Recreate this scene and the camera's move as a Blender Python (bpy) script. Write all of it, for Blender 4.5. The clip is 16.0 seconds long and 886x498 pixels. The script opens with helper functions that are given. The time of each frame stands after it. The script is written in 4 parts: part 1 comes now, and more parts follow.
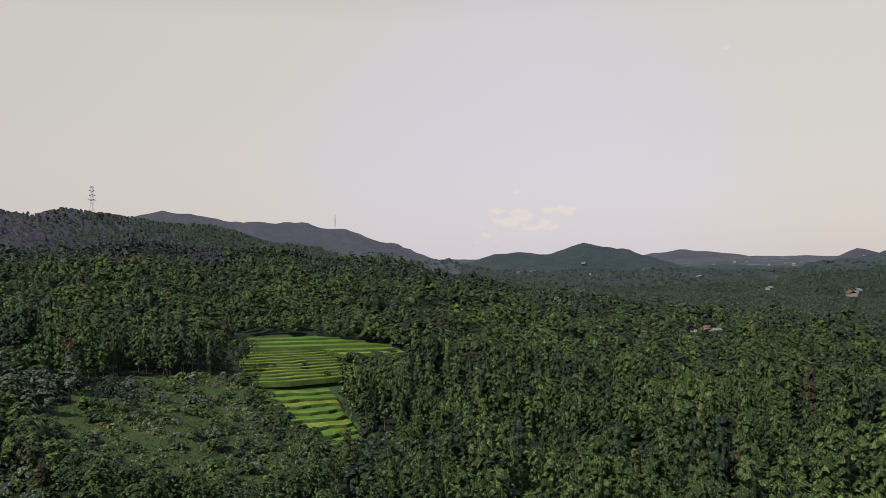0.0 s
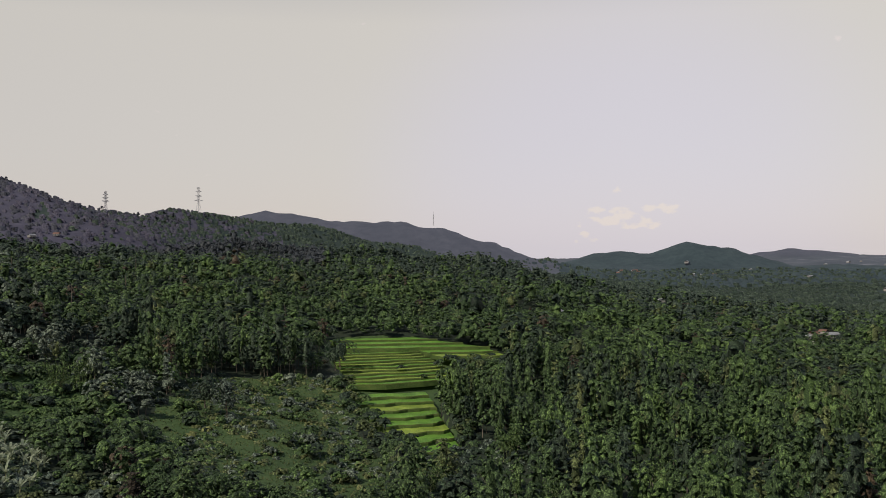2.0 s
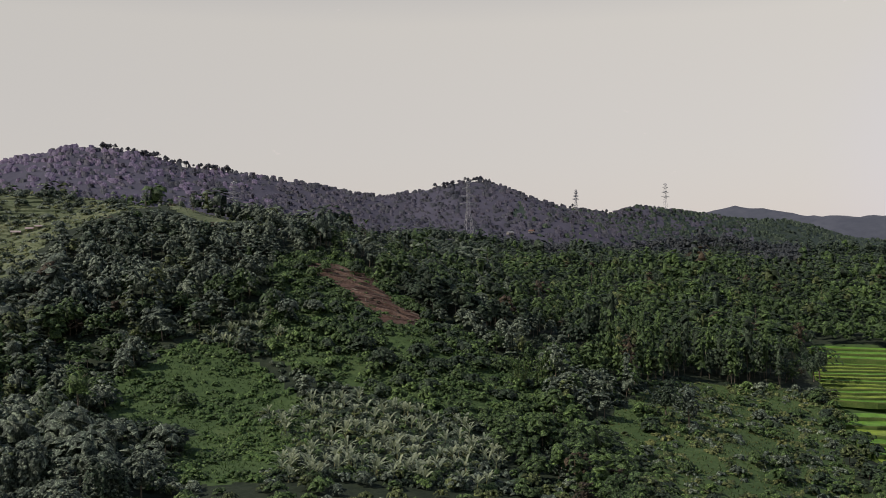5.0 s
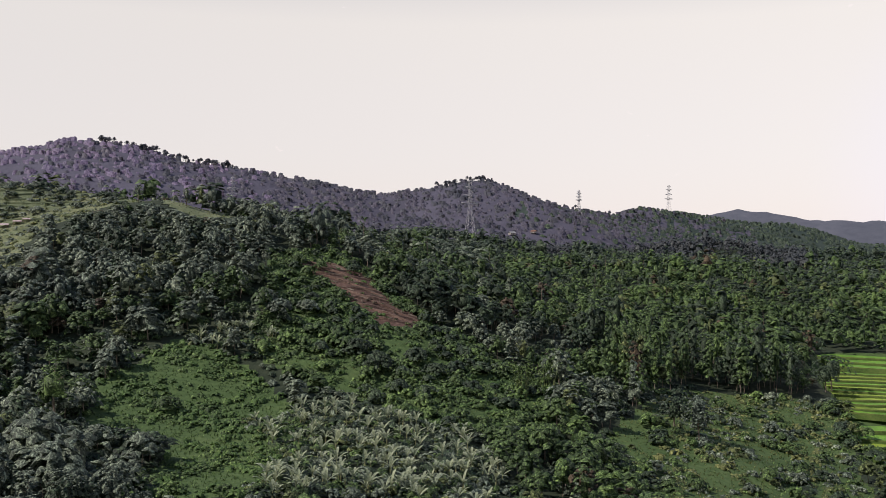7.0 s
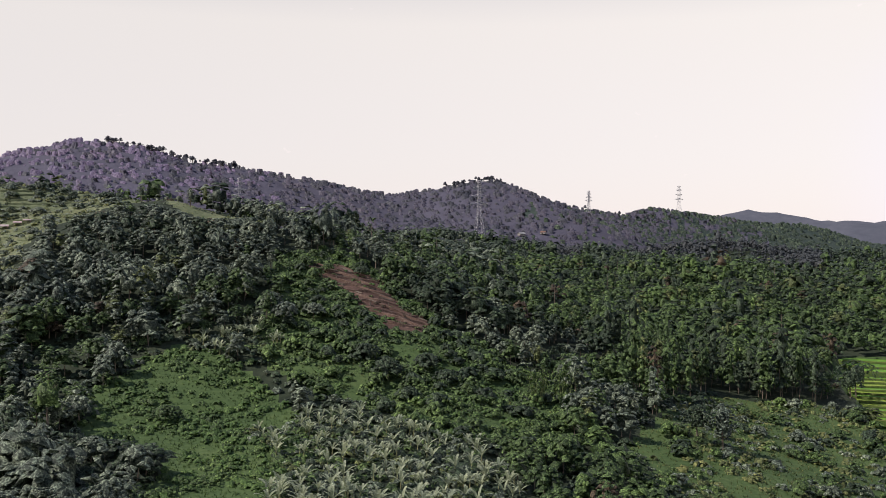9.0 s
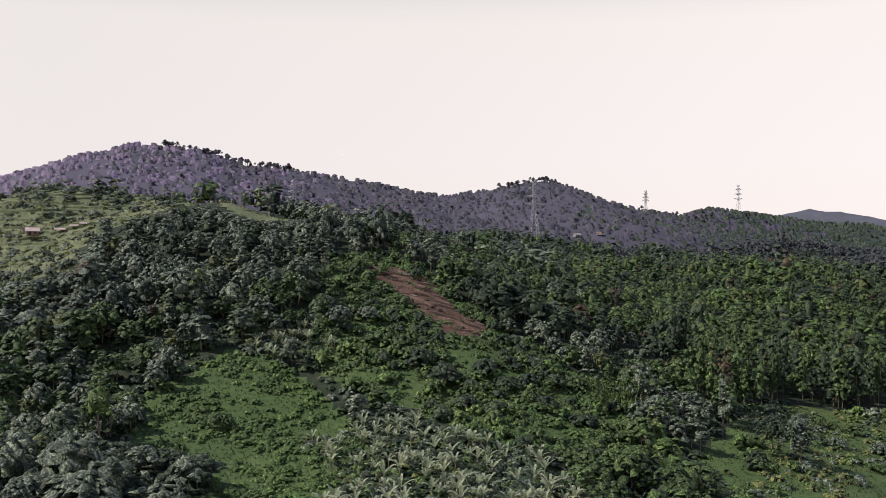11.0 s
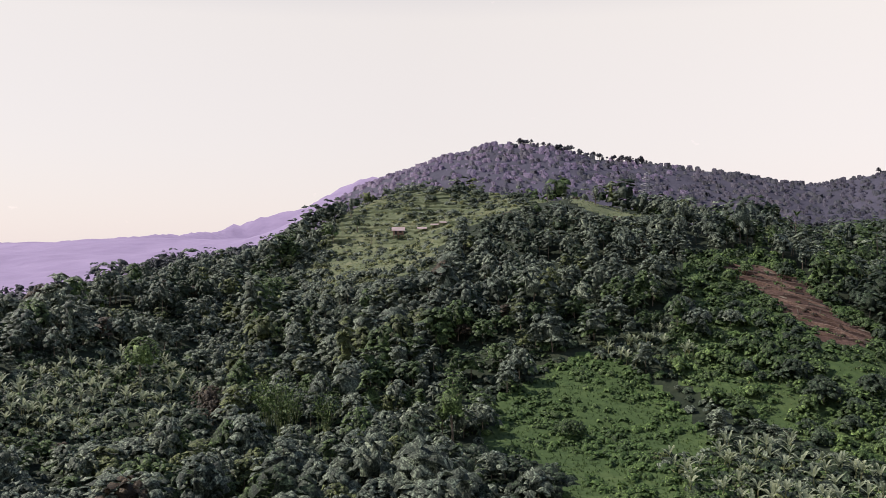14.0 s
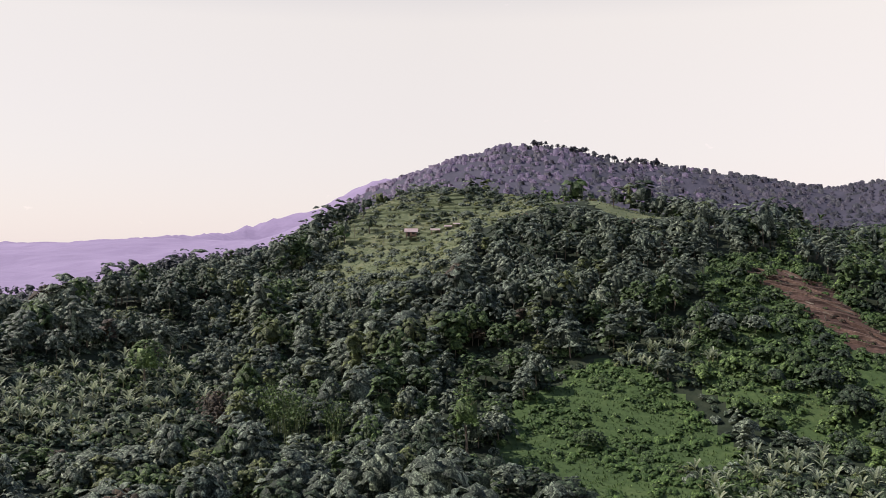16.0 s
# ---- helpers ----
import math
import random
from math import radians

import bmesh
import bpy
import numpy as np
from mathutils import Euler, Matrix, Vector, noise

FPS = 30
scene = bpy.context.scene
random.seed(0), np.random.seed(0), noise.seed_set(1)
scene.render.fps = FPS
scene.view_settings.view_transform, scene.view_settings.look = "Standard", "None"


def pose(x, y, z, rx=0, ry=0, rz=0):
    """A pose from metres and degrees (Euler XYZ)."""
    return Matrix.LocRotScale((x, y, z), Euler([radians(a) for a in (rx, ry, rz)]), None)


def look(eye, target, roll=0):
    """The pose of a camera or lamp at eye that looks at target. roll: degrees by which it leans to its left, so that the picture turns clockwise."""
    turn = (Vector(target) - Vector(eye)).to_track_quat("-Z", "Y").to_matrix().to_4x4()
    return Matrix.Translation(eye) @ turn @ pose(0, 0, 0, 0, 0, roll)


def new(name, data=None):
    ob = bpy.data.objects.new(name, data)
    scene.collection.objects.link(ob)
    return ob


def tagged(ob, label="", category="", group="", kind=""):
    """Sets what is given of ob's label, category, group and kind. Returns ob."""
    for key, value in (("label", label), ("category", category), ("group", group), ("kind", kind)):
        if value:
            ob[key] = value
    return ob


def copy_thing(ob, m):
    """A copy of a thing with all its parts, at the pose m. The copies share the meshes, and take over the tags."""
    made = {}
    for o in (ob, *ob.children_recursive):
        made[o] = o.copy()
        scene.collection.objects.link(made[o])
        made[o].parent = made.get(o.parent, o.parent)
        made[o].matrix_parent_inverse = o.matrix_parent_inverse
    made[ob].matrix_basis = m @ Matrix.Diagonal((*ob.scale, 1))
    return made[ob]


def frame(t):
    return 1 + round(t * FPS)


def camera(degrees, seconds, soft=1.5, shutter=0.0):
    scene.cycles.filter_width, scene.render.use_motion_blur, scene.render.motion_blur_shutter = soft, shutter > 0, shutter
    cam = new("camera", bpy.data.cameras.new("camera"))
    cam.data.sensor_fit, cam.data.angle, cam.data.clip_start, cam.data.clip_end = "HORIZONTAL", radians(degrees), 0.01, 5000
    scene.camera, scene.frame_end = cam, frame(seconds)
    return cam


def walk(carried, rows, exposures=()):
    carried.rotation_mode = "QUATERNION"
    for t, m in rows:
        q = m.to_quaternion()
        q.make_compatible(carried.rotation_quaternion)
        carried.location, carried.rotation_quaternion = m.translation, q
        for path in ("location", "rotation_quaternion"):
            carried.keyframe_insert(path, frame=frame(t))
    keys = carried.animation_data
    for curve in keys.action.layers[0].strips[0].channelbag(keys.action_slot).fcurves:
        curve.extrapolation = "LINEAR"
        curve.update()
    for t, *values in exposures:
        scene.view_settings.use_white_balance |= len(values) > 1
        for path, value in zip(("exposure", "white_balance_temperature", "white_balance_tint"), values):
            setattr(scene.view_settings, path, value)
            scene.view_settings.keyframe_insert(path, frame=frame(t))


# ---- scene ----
cam = camera(51.65, 16.0, soft=0.55)
EYE_HEIGHT = 35.0
# seconds, x, y, height above the start, yaw, pitch, roll
PATH = [
    (0, -0.00, 0.00, 0.00, -34.69, 0.06, -0.68),
    (0.5, 1.07, 1.74, 0.15, -33.87, 0.07, -0.55),
    (1, 2.13, 3.49, 0.29, -32.40, 0.07, -0.58),
    (1.5, 3.19, 5.23, 0.38, -30.55, 0.07, -0.58),
    (2, 4.21, 6.97, 0.42, -28.55, 0.06, -0.67),
    (2.5, 5.13, 8.73, 0.35, -26.41, 0.08, -0.75),
    (3, 5.92, 10.55, 0.22, -23.16, 0.16, -0.16),
    (3.5, 6.60, 12.50, 0.08, -17.51, 0.21, 0.60),
    (4, 7.20, 14.66, 0.06, -10.66, 0.20, 0.15),
    (4.5, 7.88, 17.07, 0.22, -4.50, 0.12, -0.26),
    (5, 8.65, 19.61, 0.34, 0.11, 0.15, -0.51),
    (5.2, 8.95, 20.62, 0.38, 1.37, 0.20, -0.37),
    (7.3, 8.83, 29.24, 0.56, -0.01, 0.09, 0.25),
    (7.5, 8.77, 29.97, 0.58, 0.00, 0.14, 0.01),
    (8, 8.59, 31.78, 0.62, 0.33, 0.12, 0.06),
    (10.3, 7.44, 39.51, 0.68, 1.78, 0.21, 0.16),
    (10.5, 7.33, 40.07, 0.72, 2.22, 0.20, 0.09),
    (11, 7.06, 41.45, 0.81, 3.99, 0.23, 0.09),
    (11.5, 6.85, 42.80, 0.96, 6.67, 0.20, 0.03),
    (12, 6.65, 44.15, 1.16, 10.12, 0.18, 0.14),
    (12.5, 6.35, 45.49, 1.39, 14.29, 0.07, 0.17),
    (13, 5.95, 46.88, 1.56, 18.41, -0.01, 0.15),
    (13.5, 5.44, 48.45, 1.69, 22.53, -0.08, -0.11),
    (14, 4.88, 50.21, 1.79, 25.81, -0.14, -0.30),
    (14.5, 4.28, 51.91, 1.83, 27.61, -0.12, -0.20),
    (15, 3.64, 53.31, 1.82, 27.95, -0.12, -0.02),
    (15.5, 2.89, 54.35, 1.76, 27.40, -0.06, 0.01),
    (16, 2.08, 55.22, 1.67, 26.59, 0.01, 0.02),
]
ROWS = [(t, pose(x, y, EYE_HEIGHT + z, 90 + pitch, 0, yaw) @ pose(0, 0, 0, 0, 0, roll)) for t, x, y, z, yaw, pitch, roll in PATH]
walk(cam, ROWS, [(0, -0.60, 6600, 12), (4.0, -0.64, 6600, 12), (5.2, -0.54, 6600, 13), (7.3, -0.08, 6500, 16), (16, 0.0, 6500, 17)])

# ---- sky and sun: bright, thinly clouded afternoon ----
SUN_TURN, SUN_HEIGHT = radians(98), radians(46)   # to the left of +y
world = bpy.data.worlds.new("sky")
scene.world = world
world.use_nodes = True
wn, wl = world.node_tree.nodes, world.node_tree.links
wn.clear()
w_out = wn.new("ShaderNodeOutputWorld")
w_sum = wn.new("ShaderNodeAddShader")
w_sky = wn.new("ShaderNodeTexSky")
w_sky.sky_type, w_sky.sun_disc = "NISHITA", False
w_sky.sun_elevation, w_sky.sun_rotation = SUN_HEIGHT, -SUN_TURN
w_blue = wn.new("ShaderNodeBackground")
w_blue.inputs[1].default_value = 0.02
wl.new(w_sky.outputs[0], w_blue.inputs[0])
w_coord = wn.new("ShaderNodeTexCoord")
w_split = wn.new("ShaderNodeSeparateXYZ")
wl.new(w_coord.outputs["Generated"], w_split.inputs[0])
w_ramp = wn.new("ShaderNodeValToRGB")
ramp = w_ramp.color_ramp
ramp.elements[0].position, ramp.elements[0].color = 0.0, (0.80, 0.735, 0.70, 1)
ramp.elements[1].position, ramp.elements[1].color = 0.24, (0.82, 0.78, 0.70, 1)
high = ramp.elements.new(0.50)
high.color = (0.13, 0.18, 0.30, 1)
mid = ramp.elements.new(0.10)
mid.color = (0.81, 0.765, 0.71, 1)
wl.new(w_split.outputs["Z"], w_ramp.inputs[0])
# a few small heaped clouds low over the plain
CLOUD_WAY = Vector((math.sin(radians(39.5)), math.cos(radians(39.5)), 0.034)).normalized()
w_dot = wn.new("ShaderNodeVectorMath")
w_dot.operation = "DOT_PRODUCT"
w_dot.inputs[1].default_value = CLOUD_WAY
wl.new(w_coord.outputs["Generated"], w_dot.inputs[0])
w_near = wn.new("ShaderNodeMapRange")
w_near.inputs["From Min"].default_value, w_near.inputs["From Max"].default_value = 0.115, 0.0
w_off = wn.new("ShaderNodeVectorMath")
w_off.operation = "SUBTRACT"
w_off.inputs[1].default_value = CLOUD_WAY
wl.new(w_coord.outputs["Generated"], w_off.inputs[0])
w_low = wn.new("ShaderNodeVectorMath")
w_low.operation = "MULTIPLY"
w_low.inputs[1].default_value = (1, 1, 3.4)
wl.new(w_off.outputs[0], w_low.inputs[0])
w_long = wn.new("ShaderNodeVectorMath")
w_long.operation = "LENGTH"
wl.new(w_low.outputs[0], w_long.inputs[0])
wl.new(w_long.outputs["Value"], w_near.inputs["Value"])
w_map = wn.new("ShaderNodeMapping")
w_map.inputs["Scale"].default_value = (42, 42, 78)
wl.new(w_coord.outputs["Generated"], w_map.inputs[0])
w_puff = wn.new("ShaderNodeTexNoise")
w_puff.inputs["Scale"].default_value, w_puff.inputs["Detail"].default_value = 1.0, 6
wl.new(w_map.outputs[0], w_puff.inputs["Vector"])
w_add = wn.new("ShaderNodeMath")
w_add.operation = "MULTIPLY_ADD"
wl.new(w_near.outputs[0], w_add.inputs[0])
w_add.inputs[1].default_value = 0.34
wl.new(w_puff.outputs[0], w_add.inputs[2])
w_edge = wn.new("ShaderNodeMapRange")
w_edge.inputs["From Min"].default_value, w_edge.inputs["From Max"].default_value = 0.73, 0.80
w_edge.inputs["To Max"].default_value = 0.85
wl.new(w_add.outputs[0], w_edge.inputs["Value"])
w_cloud = wn.new("ShaderNodeMix")
w_cloud.data_type = "RGBA"
w_cloud.inputs[7].default_value = (0.93, 0.84, 0.79, 1)
wl.new(w_edge.outputs[0], w_cloud.inputs[0])
# the clearer, lilac-blue part of the sky over the plain
w_wide = wn.new("ShaderNodeMapRange")
w_wide.inputs["From Min"].default_value, w_wide.inputs["From Max"].default_value = math.cos(radians(19)), math.cos(radians(3))
w_wide.inputs["To Max"].default_value = 0.6
w_wide.interpolation_type = "SMOOTHSTEP"
wl.new(w_dot.outputs["Value"], w_wide.inputs["Value"])
w_lilac = wn.new("ShaderNodeMix")
w_lilac.data_type = "RGBA"
w_lilac.inputs[7].default_value = (0.80, 0.77, 0.90, 1)
wl.new(w_wide.outputs[0], w_lilac.inputs[0])
wl.new(w_ramp.outputs[0], w_lilac.inputs[6])
wl.new(w_lilac.outputs[2], w_cloud.inputs[6])
w_white = wn.new("ShaderNodeBackground")
w_white.inputs[1].default_value = 1.0
# the sky is slightly brighter towards the plain, to offset the exposure change
w_side = wn.new("ShaderNodeMapRange")
w_side.inputs["From Min"].default_value, w_side.inputs["From Max"].default_value = -0.45, 0.65
w_side.inputs["To Min"].default_value, w_side.inputs["To Max"].default_value = 0.95, 1.14
wl.new(w_split.outputs["X"], w_side.inputs["Value"])
w_even = wn.new("ShaderNodeVectorMath")
w_even.operation = "SCALE"
wl.new(w_cloud.outputs[2], w_even.inputs[0])
wl.new(w_side.outputs[0], w_even.inputs["Scale"])
wl.new(w_even.outputs[0], w_white.inputs[0])
wl.new(w_white.outputs[0], w_sum.inputs[0])
wl.new(w_blue.outputs[0], w_sum.inputs[1])
wl.new(w_sum.outputs[0], w_out.inputs[0])

sun = new("sun", bpy.data.lights.new("sun", "SUN"))
sun.data.energy, sun.data.angle, sun.data.color = 5.0, radians(1.5), (1.0, 0.95, 0.86)
sun.matrix_world = look((-math.sin(SUN_TURN) * 300, math.cos(SUN_TURN) * 300, 300 * math.tan(SUN_HEIGHT)), (0, 0, 0))

# ---- materials ----


def material(name, rough=0.8, metal=0.0):
    m = bpy.data.materials.new(name)
    m.use_nodes = True
    b = m.node_tree.nodes["Principled BSDF"]
    b.inputs["Roughness"].default_value, b.inputs["Metallic"].default_value = rough, metal
    b.inputs["Specular IOR Level"].default_value = 0.25
    return m, m.node_tree.nodes, m.node_tree.links, b


def ramp_node(nodes, stops):
    r = nodes.new("ShaderNodeValToRGB")
    e = r.color_ramp.elements
    e[0].position, e[0].color = stops[0][0], (*stops[0][1], 1)
    e[1].position, e[1].color = stops[-1][0], (*stops[-1][1], 1)
    for p, c in stops[1:-1]:
        e.new(p).color = (*c, 1)
    return r


def noise_node(nodes, links, scale, detail=3.0):
    n = nodes.new("ShaderNodeTexNoise")
    n.inputs["Scale"].default_value, n.inputs["Detail"].default_value = scale, detail
    c = nodes.new("ShaderNodeNewGeometry")
    links.new(c.outputs["Position"], n.inputs["Vector"])
    return n


def mixed(nodes, links, a, b, factor, kind="MIX"):
    m = nodes.new("ShaderNodeMix")
    m.data_type, m.blend_type = "RGBA", kind
    for value, socket in ((factor, m.inputs[0]), (a, m.inputs[6]), (b, m.inputs[7])):
        if isinstance(value, (int, float)):
            socket.default_value = value
        elif isinstance(value, tuple):
            socket.default_value = (*value, 1)
        else:
            links.new(value, socket)
    return m.outputs[2]


def foliage(name, dark, light, rough=0.6, patch=0.06, through_light=0.12, speckle=4.2):
    """Leaves: each spray has its own tone, and whole trees drift in colour over the land."""
    m, n, l, b = material(name, rough)
    geo = n.new("ShaderNodeNewGeometry")
    own = ramp_node(n, [(0.0, dark), (0.52, tuple(a * 0.74 + b * 0.26 for a, b in zip(dark, light))), (0.95, tuple(1.12 * v for v in light))])
    leaf = noise_node(n, l, speckle, 3)
    blend = n.new("ShaderNodeMath")
    blend.operation = "MULTIPLY_ADD"
    l.new(geo.outputs["Random Per Island"], blend.inputs[0])
    blend.inputs[1].default_value = 0.5
    sharp = n.new("ShaderNodeMapRange")
    sharp.inputs["From Min"].default_value, sharp.inputs["From Max"].default_value = 0.42, 0.62
    sharp.inputs["To Max"].default_value = 0.5
    l.new(leaf.outputs[0], sharp.inputs["Value"])
    l.new(sharp.outputs[0], blend.inputs[2])
    l.new(blend.outputs[0], own.inputs[0])
    wide = noise_node(n, l, patch, 2)
    tone = ramp_node(n, [(0.3, (0.66, 0.70, 0.70)), (0.7, (1.25, 1.2, 1.08))])
    l.new(wide.outputs[0], tone.inputs[0])
    col = mixed(n, l, own.outputs[0], tone.outputs[0], 1.0, "MULTIPLY")
    l.new(col, b.inputs["Base Color"])
    ruffle = n.new("ShaderNodeBump")
    ruffle.inputs["Strength"].default_value, ruffle.inputs["Distance"].default_value = 1.0, 0.9 / speckle
    l.new(leaf.outputs[0], ruffle.inputs["Height"])
    l.new(ruffle.outputs[0], b.inputs["Normal"])
    t = n.new("ShaderNodeBsdfTranslucent")
    l.new(col, t.inputs[0])
    mix = n.new("ShaderNodeMixShader")
    mix.inputs[0].default_value = through_light
    l.new(b.outputs[0], mix.inputs[1])
    l.new(t.outputs[0], mix.inputs[2])
    l.new(mix.outputs[0], n["Material Output"].inputs[0])
    return m


def mottled(name, colours, scales, rough=0.9, bump=0.0):
    """Ground and built surfaces: two scales of noise over a ramp, with relief."""
    m, n, l, b = material(name, rough)
    big, small = noise_node(n, l, scales[0], 4), noise_node(n, l, scales[1], 4)
    f = n.new("ShaderNodeMath")
    f.operation = "MULTIPLY_ADD"
    l.new(small.outputs[0], f.inputs[0])
    f.inputs[1].default_value = 0.5
    half = n.new("ShaderNodeMath")
    half.operation = "MULTIPLY"
    l.new(big.outputs[0], half.inputs[0])
    half.inputs[1].default_value = 0.5
    l.new(half.outputs[0], f.inputs[2])
    step = 0.4 / max(1, len(colours) - 1)
    r = ramp_node(n, [(0.3 + step * k, c) for k, c in enumerate(colours)])
    l.new(f.outputs[0], r.inputs[0])
    l.new(r.outputs[0], b.inputs["Base Color"])
    if bump:
        k = n.new("ShaderNodeBump")
        k.inputs["Strength"].default_value, k.inputs["Distance"].default_value = 0.8, bump
        l.new(small.outputs[0], k.inputs["Height"])
        l.new(k.outputs[0], b.inputs["Normal"])
    return m


LEAF = [
    foliage("leaf_dark_green", (0.004, 0.010, 0.005), (0.092, 0.138, 0.080)),
    foliage("leaf_mid_green", (0.006, 0.018, 0.004), (0.145, 0.225, 0.080)),
    foliage("leaf_fresh_green", (0.012, 0.032, 0.006), (0.190, 0.290, 0.092)),
    foliage("leaf_olive", (0.014, 0.022, 0.006), (0.215, 0.260, 0.100)),
    foliage("leaf_grey_green", (0.009, 0.017, 0.012), (0.290, 0.350, 0.262)),
    foliage("leaf_rusty", (0.018, 0.013, 0.008), (0.140, 0.104, 0.066)),
    foliage("grass_green", (0.030, 0.066, 0.016), (0.115, 0.190, 0.052), patch=0.12),
    foliage("grass_straw", (0.080, 0.095, 0.030), (0.260, 0.275, 0.110), patch=0.1),
    # the last two have distance haze mixed into the leaf colour
    foliage("leaf_hazed_green", (0.014, 0.026, 0.019), (0.120, 0.160, 0.110), patch=0.03, speckle=1.3),
    foliage("leaf_hazed_grey", (0.024, 0.030, 0.036), (0.108, 0.116, 0.126), patch=0.03, speckle=1.3),
]
# ridge leaves with blue-lilac haze put into the base colour
HAZED_LEAF = [
    foliage("hazed_leaf_dark", (0.054, 0.056, 0.074), (0.086, 0.088, 0.116), patch=0.02, speckle=0.9),
    foliage("hazed_leaf_mid", (0.072, 0.067, 0.100), (0.114, 0.106, 0.152), patch=0.02, speckle=0.9),
    foliage("hazed_leaf_light", (0.150, 0.120, 0.205), (0.205, 0.165, 0.270), patch=0.02, speckle=0.9),
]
BARK = mottled("bark", [(0.06, 0.045, 0.035), (0.16, 0.13, 0.10), (0.26, 0.23, 0.19)], (0.8, 6.0), bump=0.03)
FOREST_FLOOR = mottled("forest_floor", [(0.008, 0.013, 0.007), (0.020, 0.030, 0.015), (0.036, 0.044, 0.024)], (0.03, 0.6), bump=0.4)
MEADOW = mottled("meadow", [(0.031, 0.058, 0.018), (0.052, 0.088, 0.027), (0.085, 0.122, 0.040)], (0.06, 0.9), bump=0.2)
HILL_GRASS = mottled("hill_grass", [(0.060, 0.080, 0.040), (0.118, 0.140, 0.072), (0.210, 0.215, 0.122)], (0.07, 0.7), bump=0.25)
BARE_EARTH = mottled("bare_earth", [(0.032, 0.020, 0.015), (0.080, 0.045, 0.034), (0.165, 0.105, 0.080)], (0.15, 1.4), bump=0.25)
SOIL_LIP = mottled("dug_soil", [(0.070, 0.042, 0.032), (0.150, 0.095, 0.072), (0.260, 0.185, 0.145)], (0.3, 2.2), bump=0.15)
# ridge ground, its colour tinted violet to stand in for haze
HAZED_LAND = mottled("hazed_land", [(0.050, 0.048, 0.066), (0.070, 0.066, 0.092), (0.096, 0.090, 0.122)], (0.004, 0.05), bump=3.0)

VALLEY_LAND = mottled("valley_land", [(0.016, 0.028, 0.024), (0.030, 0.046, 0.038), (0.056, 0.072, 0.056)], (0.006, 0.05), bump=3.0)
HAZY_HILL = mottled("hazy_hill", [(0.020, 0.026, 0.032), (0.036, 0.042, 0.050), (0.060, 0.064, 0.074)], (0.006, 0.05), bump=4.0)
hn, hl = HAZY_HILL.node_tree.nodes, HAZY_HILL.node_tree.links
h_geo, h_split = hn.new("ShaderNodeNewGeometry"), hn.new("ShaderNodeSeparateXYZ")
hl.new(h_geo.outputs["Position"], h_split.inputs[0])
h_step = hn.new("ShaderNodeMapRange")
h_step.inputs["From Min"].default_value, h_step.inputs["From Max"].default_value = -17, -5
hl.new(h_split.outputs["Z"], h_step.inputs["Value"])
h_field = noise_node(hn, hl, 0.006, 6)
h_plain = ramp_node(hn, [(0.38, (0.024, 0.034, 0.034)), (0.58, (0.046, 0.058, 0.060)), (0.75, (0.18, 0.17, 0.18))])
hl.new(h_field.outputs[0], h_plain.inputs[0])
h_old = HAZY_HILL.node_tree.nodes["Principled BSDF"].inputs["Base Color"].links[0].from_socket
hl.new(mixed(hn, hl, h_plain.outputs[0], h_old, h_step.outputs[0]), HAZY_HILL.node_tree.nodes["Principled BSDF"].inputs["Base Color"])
# a faint bluish glow of the land itself imitates haze
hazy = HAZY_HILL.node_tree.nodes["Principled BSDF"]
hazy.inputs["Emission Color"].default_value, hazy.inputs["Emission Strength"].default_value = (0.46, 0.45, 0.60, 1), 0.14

# distant woods that glow weakly in place of the haze before them
HAZY_WOOD = mottled("hazy_wood", [(0.013, 0.026, 0.025), (0.026, 0.044, 0.043), (0.044, 0.066, 0.062)], (0.008, 0.06), bump=3.0)
wooded = HAZY_WOOD.node_tree.nodes["Principled BSDF"]
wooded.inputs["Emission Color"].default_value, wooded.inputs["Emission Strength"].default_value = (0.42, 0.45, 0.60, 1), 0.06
# western hills: bright haze given by lilac base colour and emission
LILAC_HAZE_HILL = mottled("lilac_haze_hill", [(0.10, 0.08, 0.14), (0.15, 0.12, 0.20), (0.20, 0.16, 0.25)], (0.006, 0.05), bump=4.0)
lilac = LILAC_HAZE_HILL.node_tree.nodes["Principled BSDF"]
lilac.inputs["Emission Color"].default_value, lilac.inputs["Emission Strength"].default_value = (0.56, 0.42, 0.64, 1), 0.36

# ---- the lie of the land ----


def smooth(a, b, v):
    t = np.clip((v - a) / (b - a), 0, 1)
    return t * t * (3 - 2 * t)


def wave(x, y, size, seed):
    """Cheap smooth noise between -1 and 1 with lumps about size metres across."""
    rng = np.random.RandomState(seed)
    total = 0.0
    for k in range(5):
        a, p, q = rng.uniform(0, 6.283, 3)
        f = 6.283 / (size * rng.uniform(0.75, 1.6))
        total = total + np.sin((x * math.cos(a) + y * math.sin(a)) * f + p) * np.cos((x * math.sin(a + 0.7) - y * math.cos(a + 0.7)) * f * 0.7 + q)
    return total / 2.6


